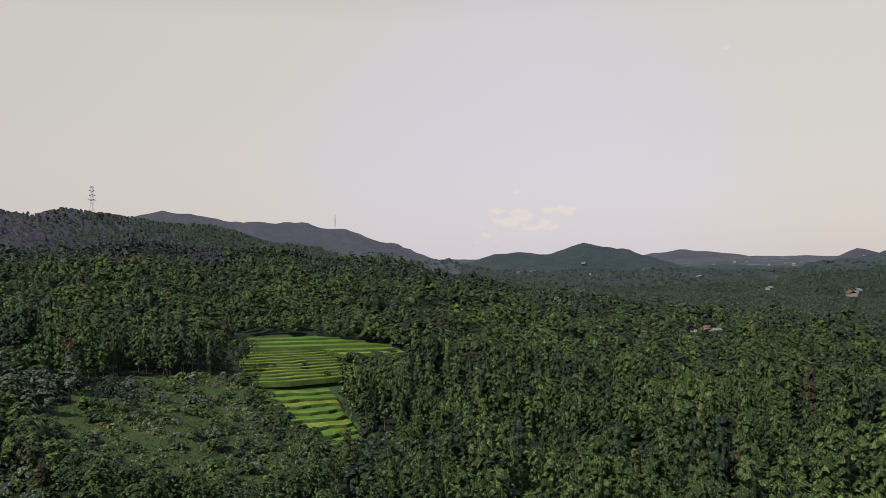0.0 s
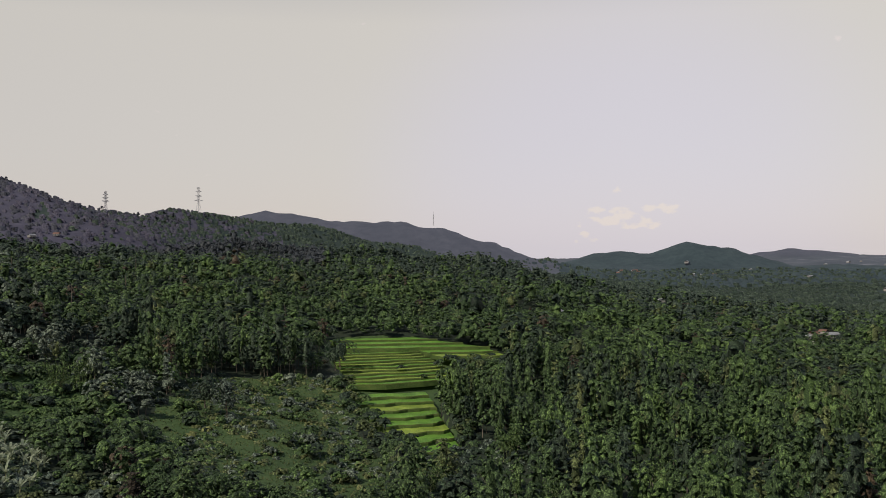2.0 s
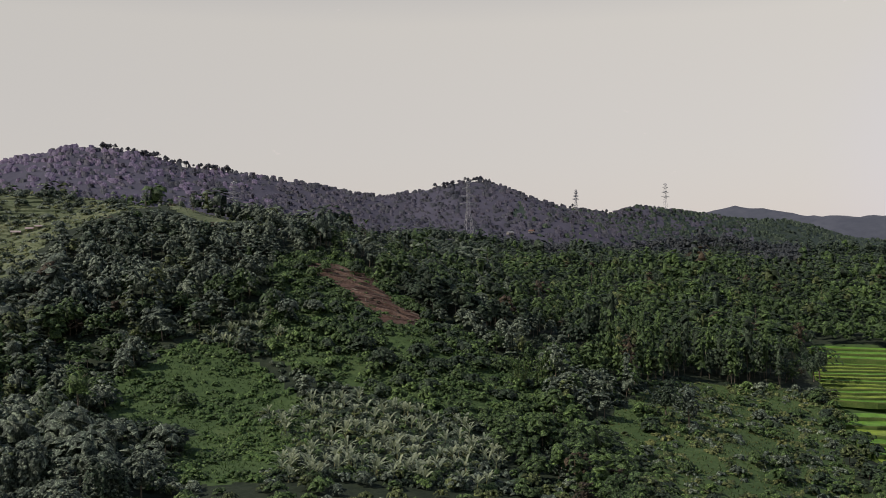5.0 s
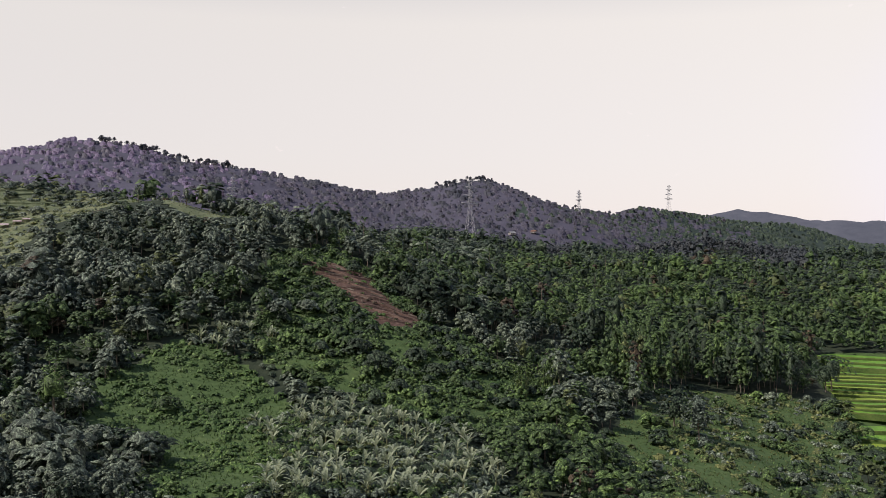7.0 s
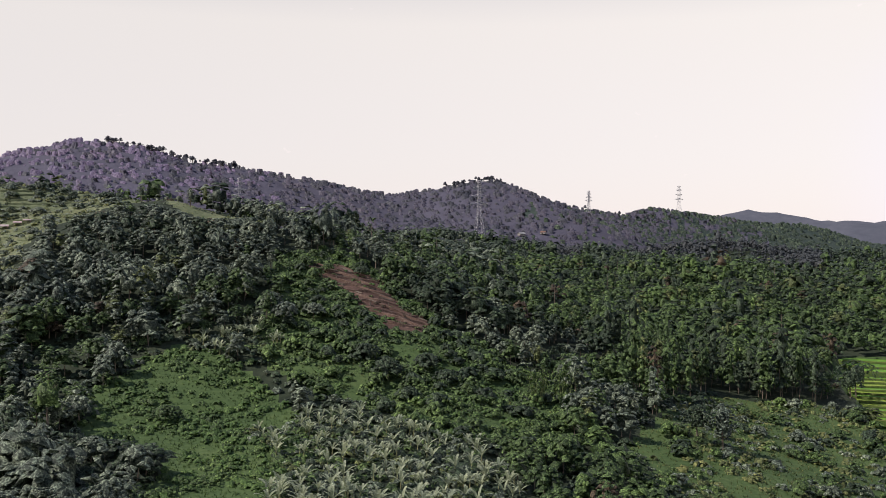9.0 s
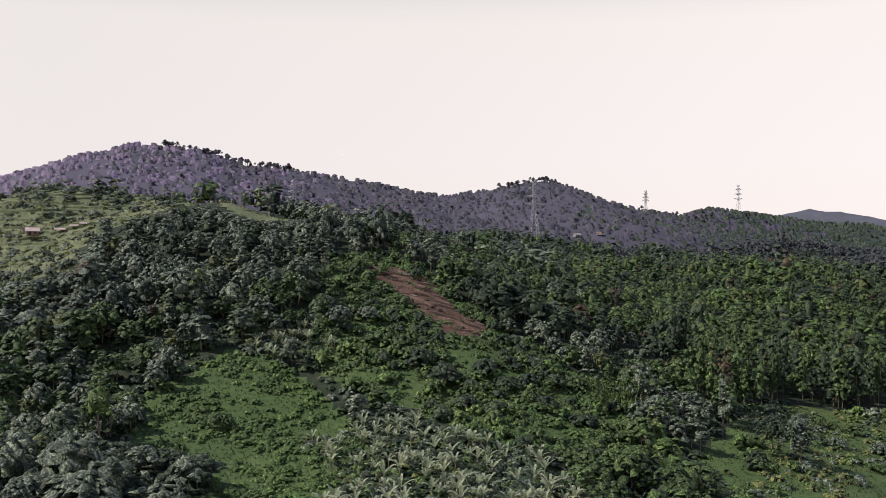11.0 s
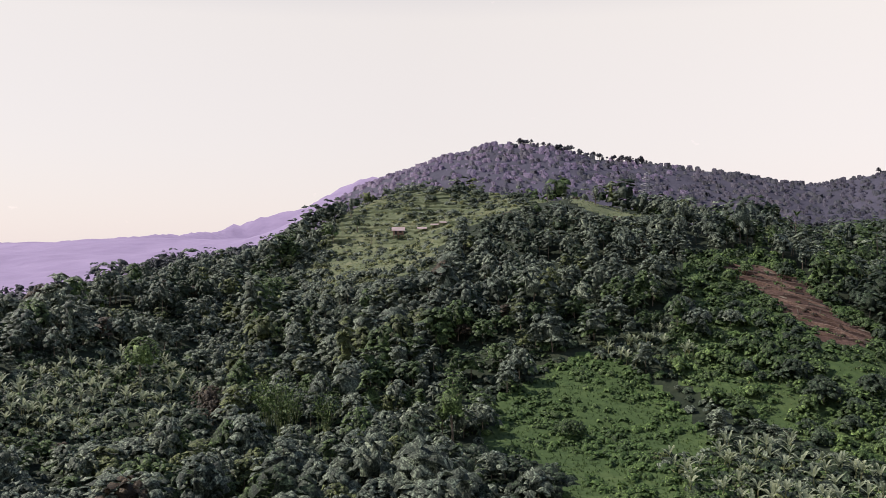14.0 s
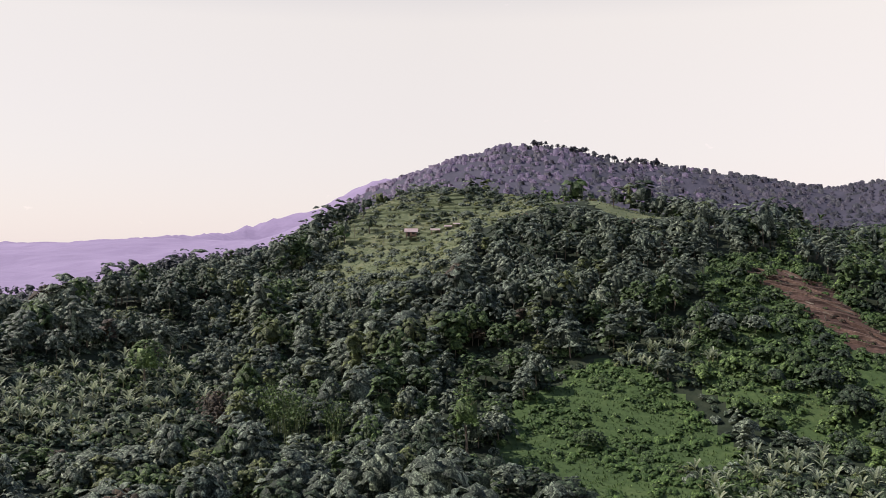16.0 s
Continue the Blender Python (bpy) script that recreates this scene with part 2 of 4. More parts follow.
# crests: points of x, y, height; then the slope of the sides and how far it eases
CRESTS = {
    "hut_hill": ([(-20, 352, 38), (-60, 300, 45), (-80, 312, 50.5), (-108, 338, 53), (-148, 352, 58.5), (-164, 336, 51), (-178, 312, 38.5), (-174, 280, 33), (-166, 226, 25), (-138, 160, 17), (-116, 100, 11)], 0.36),
    "spur": ([(-34, 330, 36), (-29, 268, 29), (-9, 240, 20), (4, 206, 9), (12, 180, 4)], 0.42),
    "long_ridge": ([(-430, 660, 36), (-384, 698, 70), (-352, 722, 91), (-320, 750, 115), (-296, 772, 124), (-268, 790, 123), (-222, 819, 113), (-180, 842, 107), (-140, 859, 99), (-90, 880, 95), (-50, 889, 90), (10, 890, 96), (34, 891, 102), (48, 893, 102), (64, 905, 92), (79, 930, 86), (135, 982, 83), (190, 1040, 77), (245, 1106, 87), (333, 1135, 79), (508, 1197, 60), (677, 1226, 27), (780, 1250, 0)], 0.44),
    "east_ridge": ([(300, 1960, 96), (540, 1920, 110), (575, 1912, 122), (605, 1904, 127), (660, 1888, 120), (720, 1870, 109), (790, 1845, 104), (830, 1830, 101), (880, 1800, 99), (915, 1779, 91), (942, 1766, 92), (975, 1748, 76), (1040, 1710, 54), (1090, 1672, 33), (1140, 1640, 19), (1200, 1600, 0)], 0.50),
    "west_ridge": ([(-600, 1500, 140), (-735, 1362, 154), (-762, 1345, 151), (-785, 1331, 138), (-812, 1314, 118), (-850, 1280, 101), (-890, 1256, 92), (-925, 1230, 72), (-850, 1035, 56), (-780, 830, 46), (-740, 710, 43), (-720, 590, 25)], 0.60),
    "low_hill": ([(1575, 2068, 6), (1650, 2010, 27), (1725, 1945, 18)], 0.20),
    "round_hill": ([(1728, 1940, 16), (1760, 1912, 42), (1795, 1880, 54), (1830, 1846, 46), (1865, 1812, 35), (1905, 1772, 18), (1945, 1730, 2)], 0.46),
    "olive_hill": ([(1169, 771, -14), (1192, 734, 8), (1240, 700, 24), (1330, 660, 40)], 0.22),
    "far_cone": ([(2960, 1870, -14), (3003, 1797, 30), (3050, 1720, 4)], 0.5),
    "far_hill": ([(3540, 3230, -8), (3655, 3110, 24), (3760, 2980, 4)], 0.14),
    "dark_hump": ([(180, 640, 36), (250, 600, 31), (300, 580, 27), (338, 560, 27), (362, 520, 14), (376, 480, 2)], 0.42),
    "middle_rise": ([(60, 520, 26), (120, 500, 25), (190, 470, 17), (240, 430, 6)], 0.34),
}


def crest_height(x, y, points, slope):
    best = np.full(np.shape(x), -1e3)
    for (ax, ay, az), (bx, by, bz) in zip(points, points[1:]):
        dx, dy = bx - ax, by - ay
        k = np.clip(((x - ax) * dx + (y - ay) * dy) / (dx * dx + dy * dy), 0, 1)
        d = np.hypot(x - ax - k * dx, y - ay - k * dy)
        round_top = 9.0
        best = np.maximum(best, az + k * (bz - az) - slope * (np.sqrt(d * d + round_top ** 2) - round_top))
    return best


def land(x, y):
    """Height of the ground."""
    x, y = np.asarray(x, float), np.asarray(y, float)
    open_side = 1 - smooth(60, 560, x - 0.35 * y)
    rise = 42 * np.clip((y - 170) / 500, 0, 1)
    z = -9 - 9 * smooth(120, 340, x - 0.1 * y) - 2 * smooth(300, 1500, np.hypot(x, y)) + 15 * (1 - smooth(-40, 130, x)) * (1 - smooth(300, 520, y) * 0.3) + rise * open_side
    z = z - 5 * smooth(185, 300, -x) * (1 - smooth(560, 760, np.hypot(x, y)))
    z = z + 1.2 * wave(x, y, 70, 3) + 4.0 * wave(x, y, 260, 4) * smooth(260, 600, y) + 2.6 * wave(x, y, 95, 6) * smooth(300, 460, np.hypot(x, y))
    for n, (points, slope) in enumerate(CRESTS.values()):
        c = crest_height(x, y, points, slope)
        far = max(abs(points[0][0]), points[0][1]) > 600
        c = c + (5.0 * wave(x, y, 150, 20 + n) * smooth(0, 60, 130 - c) if far else 0.8 * wave(x, y, 30, 20 + n))
        soft = 5.0
        top = np.maximum(z, c)
        z = top + soft * np.log1p(np.exp(-np.abs(z - c) / soft)) * 0.5
    # the west side of the hut hill falls away
    return z - 12 * smooth(150, 218, -x) * smooth(215, 290, y) * (1 - smooth(480, 620, np.hypot(x, y)))


def inside(x, y, points):
    """Whether places lie in a patch of the plan, with a ragged edge."""
    x, y = np.asarray(x, float), np.asarray(y, float)
    x, y = x + 1.6 * wave(x, y, 13, 71), y + 1.6 * wave(x, y, 11, 72)
    hit = np.zeros(np.shape(x), bool)
    for (ax, ay), (bx, by) in zip(points, points[1:] + points[:1]):
        cross = (ay > y) != (by > y)
        hit ^= cross & (x < (bx - ax) * (y - ay) / ((by - ay) or 1e-9) + ax)
    return hit


MEADOW_PATCH = [(-54, 194), (-49, 206), (-44, 214), (-32, 206), (-24, 198), (-17, 187), (-12, 170), (-14, 138), (-28, 138), (-31, 162), (-38, 168), (-48, 172)]
CLEARING = [(-29, 264), (-22, 273), (-12, 270), (-8, 257), (-4, 250), (3, 246), (3, 230), (-6, 229), (-13, 242), (-21, 255)]
SPUR_PATCH = [(-37, 266), (-24, 286), (-14, 282), (4, 246), (20, 228), (31, 212), (27, 190), (8, 178), (-9, 194), (-22, 203), (-32, 217), (-31, 239)]
HILL_PATCH = [(-96, 250), (-122, 244), (-146, 262), (-150, 288), (-162, 314), (-172, 336), (-150, 366), (-112, 356), (-96, 330), (-90, 308), (-104, 292), (-103, 274)]
FAR_GRASS = [(-108, 352), (-76, 326), (-54, 306), (-56, 292), (-70, 298), (-92, 318)]
PADDY = [(132, 326), (156, 316), (168, 284), (168, 264), (152, 250), (132, 228), (112, 208), (102, 178), (88, 170), (88, 196), (96, 226), (108, 262), (114, 296)]
SHRUB_PATCH = [(66, 248), (95, 250), (101, 226), (84, 200), (76, 160), (60, 132), (42, 146), (38, 190), (50, 218)]
GULLY = [(80, 140), (100, 146), (110, 190), (94, 190), (86, 170)]
BANANA_PATCHES = [[(-24, 178), (-10, 190), (2, 180), (14, 173), (18, 158), (14, 140), (-16, 138), (-14, 160)],
                  [(-46, 216), (-34, 224), (-25, 217), (-36, 208)],
                  [(-126, 148), (-132, 169), (-127, 190), (-113, 193), (-105, 178), (-98, 158), (-101, 146), (-109, 140), (-117, 141)]]


def mesh_object(name, verts, faces, mats, slots=None, parent=None, smooth_faces=False, normals=None):
    me = bpy.data.meshes.new(name)
    verts, faces = np.asarray(verts, np.float32), np.asarray(faces, np.int32)
    me.vertices.add(len(verts))
    me.vertices.foreach_set("co", verts.ravel())
    size = faces.shape[1]
    me.loops.add(faces.size)
    me.loops.foreach_set("vertex_index", faces.ravel())
    me.polygons.add(len(faces))
    me.polygons.foreach_set("loop_start", np.arange(0, faces.size, size, dtype=np.int32))
    for m in mats:
        me.materials.append(m)
    if slots is not None:
        me.polygons.foreach_set("material_index", np.asarray(slots, np.int32))
    if smooth_faces:
        me.polygons.foreach_set("use_smooth", np.ones(len(faces), bool))
    me.update(calc_edges=True)
    if normals is not None:
        me.polygons.foreach_set("use_smooth", np.ones(len(faces), bool))
        me.normals_split_custom_set_from_vertices(np.asarray(normals, np.float32))
    ob = new(name, me)
    ob.parent = parent
    return ob


# one sheet of ground out to the horizon
CENTRE = (5.0, 30.0)
az = np.radians(np.concatenate([np.arange(-75, 70, 0.4), np.arange(70, 285, 5.0)]))
# rings close together where the plots lie
rr = np.concatenate([[0.01], np.exp(np.arange(math.log(12), math.log(110), 0.04)), np.exp(np.arange(math.log(110), math.log(400), 0.011)), np.exp(np.arange(math.log(400), math.log(5400), 0.022))])
A, R = np.meshgrid(az, rr)
GX, GY = CENTRE[0] - R * np.sin(A), CENTRE[1] + R * np.cos(A)
GZ = land(GX, GY)
GZ = np.where(inside(GX, GY, PADDY), np.interp(GY, (170, 177, 238, 244, 296, 300, 326), (-9.0, -8.6, -4.9, -3.9, -0.5, 0.3, 1.7)), GZ)
GZ = GZ + np.where((R > 1250) & (GZ > 2), np.random.RandomState(33).uniform(-1.0, 3.2, GZ.shape), 0)
na, nr = len(az), len(rr)
i, j = np.meshgrid(np.arange(na), np.arange(nr - 1))
quads = np.stack([j * na + i, j * na + (i + 1) % na, (j + 1) * na + (i + 1) % na, (j + 1) * na + i], -1).reshape(-1, 4)
qx, qy = GX.ravel()[quads].mean(1), GY.ravel()[quads].mean(1)
far = np.hypot(qx, qy)
slot = np.zeros(len(quads), int)
for k, patch in ((1, MEADOW_PATCH), (1, SPUR_PATCH), (2, HILL_PATCH), (2, FAR_GRASS), (3, CLEARING), (1, SHRUB_PATCH), (1, PADDY)):
    slot[inside(qx, qy, patch)] = k
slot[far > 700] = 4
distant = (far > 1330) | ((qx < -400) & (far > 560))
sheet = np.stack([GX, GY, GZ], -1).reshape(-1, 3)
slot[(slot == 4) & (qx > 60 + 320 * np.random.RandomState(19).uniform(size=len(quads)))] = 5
GROUND_MATS = [FOREST_FLOOR, MEADOW, HILL_GRASS, BARE_EARTH, HAZED_LAND, VALLEY_LAND]
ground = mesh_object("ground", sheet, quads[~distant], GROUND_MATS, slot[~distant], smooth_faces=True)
tagged(ground, "rolling green tropical valley floor, hills and distant plain", "ground", kind="structure")
# all three materials carry haze as glow
backdrop = mesh_object("backdrop", sheet, quads[distant], [HAZY_HILL, LILAC_HAZE_HILL, HAZY_WOOD], np.where(qx[distant] < -230, 1, np.where((far[distant] < 2750) & (qx[distant] > 0.72 * qy[distant]), 2, 0)), smooth_faces=True)
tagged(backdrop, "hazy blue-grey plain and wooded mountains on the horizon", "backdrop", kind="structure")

# ---- trees ----


def dome(rng, centre, size, flat, sides):
    """One leafy mound: an uneven cap with smooth shading, as rows of three corners and three normals."""
    grid = []
    for polar in (0.80, 1.9):
        ring = []
        for k in range(sides):
            a = 6.283 * (k + rng.uniform(-0.3, 0.3)) / sides
            d = np.array([math.sin(polar) * math.cos(a), math.sin(polar) * math.sin(a), math.cos(polar)])
            ring.append((d * rng.uniform(0.62, 1.25), d))
        grid.append(ring)
    up = np.array([0, 0, 1.0])
    apex = (up * rng.uniform(0.85, 1.15), up)
    rows = []

    def tri(*pts):
        rows.append([p[0] for p in pts] + [p[1] for p in pts])

    for k in range(sides):
        j = (k + 1) % sides
        tri(apex, grid[0][k], grid[0][j])
        for upper, lower in zip(grid, grid[1:]):
            tri(upper[k], lower[k], lower[j])
            tri(upper[k], lower[j], upper[j])
    rows = np.array(rows)
    rows[:, :3] = rows[:, :3] * np.array([1, 1, flat]) * size + centre
    return rows


def leaf_pad(rng, centre, radius, out, tips, droop):
    """One ragged fan of leaves: a low cone with uneven tips, tilted outward."""
    up = np.array([0, 0, 1.0]) + np.asarray(out) * 0.5
    up /= np.linalg.norm(up)
    side = np.cross(up, rng.normal(size=3))
    side /= np.linalg.norm(side)
    ahead = np.cross(up, side)
    ring = []
    for k in range(tips):
        a = 6.283 * (k + rng.uniform(-0.32, 0.32)) / tips
        way = side * math.cos(a) + ahead * math.sin(a)
        reach = radius * rng.uniform(0.5, 1.3)
        ring.append((centre + way * reach - up * reach * droop * rng.uniform(0.4, 1.4), way * 0.75 + up * 0.6))
    apex = (centre + up * radius * 0.12, up)
    return np.array([[apex[0], a[0], b[0], apex[1], a[1], b[1]] for a, b in zip(ring, ring[1:] + ring[:1])])


def tree_cards(rng, height, width, pads, radius, form="round", tips=6, core=True):
    """The crown of one tree: a dark inner mass and many ragged leaf fans over an uneven outline."""
    made = []
    lump = rng.uniform(0, 6.283, 3)
    if core:
        tall = {"round": 0.34, "flat": 0.26, "tall": 0.38}[form]
        made.append(dome(rng, np.array([0, 0, height * 0.50]), width * 0.27, height * tall / (width * 0.27), 6))
    for c in range(pads):
        a = 2.39996 * c + rng.uniform(-0.5, 0.5)
        s = (c + 0.5) / pads
        uneven = 1 + 0.22 * math.sin(2 * a + lump[0]) + 0.14 * math.sin(3 * a + lump[1])
        if form == "tall":
            level, droop, fall = 0.97 - 0.72 * s, 0.5, 0.3
            level += 0.05 * math.sin(3 * a + lump[2])
            reach = width * 0.5 * math.sqrt(max(0.16, 1 - ((level - 0.60) / 0.42) ** 2)) * rng.uniform(0.5, 1.1) * uneven
        elif form == "flat":
            tier = c % 4
            level, droop, fall = 0.96 - 0.17 * tier + rng.uniform(-0.05, 0.05), 0.32, 0.12
            reach = width * 0.5 * (0.45 + 0.18 * tier) * math.sqrt(rng.uniform(0.05, 1)) * uneven
        else:
            lift = 1 - 1.25 * s
            level, droop, fall = 0.56 + 0.42 * lift, 0.6, 0.3
            reach = width * 0.5 * math.sqrt(max(0.03, 1 - lift * lift)) * rng.uniform(0.75, 1.08) * uneven
        out = np.array([math.cos(a), math.sin(a), 0.0])
        centre = out * reach + np.array([0, 0, height * level - fall * radius])
        made.append(leaf_pad(rng, centre, radius * rng.uniform(0.7, 1.35), out * min(1.0, reach / (width * 0.4)), tips, droop))
    made = np.concatenate(made)
    made[:, 3:] /= np.linalg.norm(made[:, 3:], axis=2, keepdims=True) + 1e-9
    return made


def trunk_quads(rng, height, radius, limbs=3, sides=5):
    """A tapered, slightly bent trunk with a few rising limbs."""
    quads = []

    def tube(a, b, r0, r1):
        a, b = np.array(a, float), np.array(b, float)
        d = (b - a) / np.linalg.norm(b - a)
        u = np.cross(d, (0.3, 0.9, 0.2))
        u /= np.linalg.norm(u)
        v = np.cross(d, u)
        ring = [(math.cos(6.283 * k / sides), math.sin(6.283 * k / sides)) for k in range(sides + 1)]
        for (c0, s0), (c1, s1) in zip(ring, ring[1:]):
            quads.append([a + r0 * (u * c0 + v * s0), a + r0 * (u * c1 + v * s1), b + r1 * (u * c1 + v * s1), b + r1 * (u * c0 + v * s0)])

    bend = rng.normal(size=2) * height * 0.03
    knee = (bend[0], bend[1], height * 0.5)
    top = (bend[0] * 0.3, bend[1] * 1.6, height * 0.9)
    tube((0, 0, -0.6), knee, radius, radius * 0.7)
    tube(knee, top, radius * 0.7, radius * 0.2)
    for k in range(limbs):
        a, s = rng.uniform(0, 6.283), rng.uniform(0.45, 0.75)
        base = np.array(knee) + (np.array(top) - np.array(knee)) * (s - 0.45) * 1.6
        tube(base, base + np.array([math.cos(a), math.sin(a), 0.9]) * height * 0.16, radius * 0.35, radius * 0.1)
    return np.array(quads)


rng = np.random.RandomState(5)
FORMS = ["round", "flat", "tall", "flat", "round", "tall"]


def open_ground(x, y):
    """Where no tree stands."""
    hit = np.zeros(np.shape(x), bool)
    for patch in (MEADOW_PATCH, SPUR_PATCH, CLEARING, HILL_PATCH, FAR_GRASS, PADDY, SHRUB_PATCH, GULLY):
        hit |= inside(x, y, patch)
    return hit


SITES = [(1262, 1534, "r"), (1290, 1560, "r"), (1318, 1580, "w"), (1345, 1600, "r"), (1240, 1512, "r"), (1368, 1615, "w"), (1300, 1530, "r"), (1335, 1560, "r"), (1280, 1500, "r"),
         (1200, 1250, "w"), (1225, 1262, "w"), (1535, 1427, "w"), (880, 1110, "w"), (1300, 1080, "w"), (1210, 1210, "r"), (960, 690, "w"),
         (376, 318, "w"), (387, 322, "r"), (381, 311, "r"), (393, 316, "w"), (370, 308, "r"), (398, 325, "r"), (269, 374, "w"), (345, 390, "w"), (420, 470, "w"), (604, 434, "r"), (612, 428, "r"),
         (62, 765, "w"), (80, 770, "r"), (1420, 1000, "w"), (760, 720, "w"), (897, 545, "r"), (907, 552, "r"), (986, 592, "w")]


CLUMPS = [(-85, 172), (-79, 168), (-72, 168), (24, 207), (29, 210), (102, 160), (72, 138), (112, 128), (140, 120), (86, 124), (-117, 176), (-52, 171), (110, 268), (106, 262), (-96, 170)]

view_az, view_d = np.radians(np.arange(-75, 66, 0.5)), np.arange(60, 1420, 6.0)
va, vd = np.meshgrid(view_az, view_d, indexing="ij")
rise_to = (land(CENTRE[0] - vd * np.sin(va), CENTRE[1] + vd * np.cos(va)) + 4 - 36) / vd
skyline_to = np.maximum.accumulate(rise_to, axis=1)


def behind_hill(x, y):
    """Places that lie behind a rise as seen from the middle of the valley."""
    dx, dy = x - CENTRE[0], y - CENTRE[1]
    d = np.hypot(dx, dy)
    a = np.clip(np.round((np.arctan2(-dx, dy) - view_az[0]) / math.radians(0.5)).astype(int), 0, len(view_az) - 1)
    k = np.clip(((d - 14 - 60) / 6.0).astype(int), 0, len(view_d) - 1)
    return (land(x, y) + 9 - 36) / d < skyline_to[a, k]


clear_dx, clear_dy = np.meshgrid(np.arange(-180, 180, 1.5), np.arange(130, 370, 1.5))
FRONTS = []
for patch in (MEADOW_PATCH, SPUR_PATCH, HILL_PATCH, FAR_GRASS, PADDY, SHRUB_PATCH, BANANA_PATCHES[2]):
    k = inside(clear_dx, clear_dy, patch)
    px, py = clear_dx[k], clear_dy[k]
    dist = np.hypot(px - CENTRE[0], py - CENTRE[1])
    slope = (land(px, py) - 36) / dist
    sector = np.round((np.arctan2(CENTRE[0] - px, py - CENTRE[1]) - view_az[0]) / math.radians(0.5)).astype(int)
    lowest, nearest = np.full(len(view_az) + 1, 9.0), np.full(len(view_az) + 1, -1.0)
    for b in np.unique(sector):
        at = np.nonzero(sector == b)[0]
        lowest[b], nearest[b] = slope[at].min(), dist[at].min()
    FRONTS.append((lowest, nearest))


def headroom(x, y):
    """How tall a plant may grow without closing the view from the valley to the open plots behind it."""
    d = np.hypot(x - CENTRE[0], y - CENTRE[1])
    b = np.clip(np.round((np.arctan2(CENTRE[0] - x, y - CENTRE[1]) - view_az[0]) / math.radians(0.5)).astype(int), 0, len(view_az) - 1)
    room, ground_z = np.full(np.shape(x), 99.0), land(x, y)
    for lowest, nearest in FRONTS:
        for near_b in (b, np.maximum(b - 1, 0), b + 1):
            before = nearest[near_b] > d
            room = np.where(before, np.minimum(room, 36 + lowest[near_b] * d - ground_z + 0.6), room)
    return room


def scatter(near, reach, spacing, seed):
    """Uneven places in the wooded sector between two distances from the viewpoint."""
    r = np.random.RandomState(seed)
    n = int((reach ** 2 - near ** 2) * math.radians(129) / 2 / spacing ** 2)
    a, d = np.radians(r.uniform(-71, 58, n)), np.sqrt(r.uniform(near ** 2, reach ** 2, n))
    x, y = CENTRE[0] - d * np.sin(a), CENTRE[1] + d * np.cos(a)
    keep = ~open_ground(x, y) & (~behind_hill(x, y) | (r.uniform(size=n) < 0.03)) & ~((np.abs(x) < 26) & (y < 150))
    for sx, sy, _ in SITES:
        way = math.hypot(sx, sy)
        along, off = (x * sx + y * sy) / way - way, (x * sy - y * sx) / way
        keep &= ~((np.abs(off) < (5 if way < 800 else 10)) & (along > (-15 if way < 800 else -80)) & (along < 6))
    for sx, sy in CLUMPS:
        way = math.hypot(sx, sy)
        along, off = (x * sx + y * sy) / way - way, (x * sy - y * sx) / way
        keep &= ~((np.abs(off) < 4.0) & (along > -12) & (along < 3))
    x, y = x[keep], y[keep]
    # thin out places closer than the spacing allows
    cell = {}
    chosen = []
    for k in range(len(x)):
        key = (int(x[k] // (spacing * 0.8)), int(y[k] // (spacing * 0.8)))
        if key not in cell:
            cell[key] = 1
            chosen.append(k)
    return x[chosen], y[chosen]


def tint_of(x, y, r):
    """Which kind of leaf grows at a place: stands of one kind, with strays."""
    s = wave(x, y, 80, 51) + 0.4 * r.normal(size=np.shape(x))
    # the east-west split also puts brightness differences into leaf colour
    east = x > 14 + 40 * wave(x, y, 60, 52)
    kind = np.where(east, np.select([s < -0.5, s < 0.4], [0, 1], 2), np.select([s < -0.75, s < 0.55], [0, 4], 1))
    stray = r.uniform(size=np.shape(x))
    kind = np.where(stray < 0.06, 3, kind)
    return np.where(stray > 0.985, 5, kind)


def with_normals(q):
    """Triangles as rows of three corners and three shading normals."""
    tri = np.concatenate([q[:, [0, 1, 2]], q[:, [0, 2, 3]]])
    n = np.cross(tri[:, 1] - tri[:, 0], tri[:, 2] - tri[:, 0])
    n /= np.linalg.norm(n, axis=1, keepdims=True) + 1e-9
    return np.concatenate([tri, np.repeat(n[:, None], 3, axis=1)], 1)


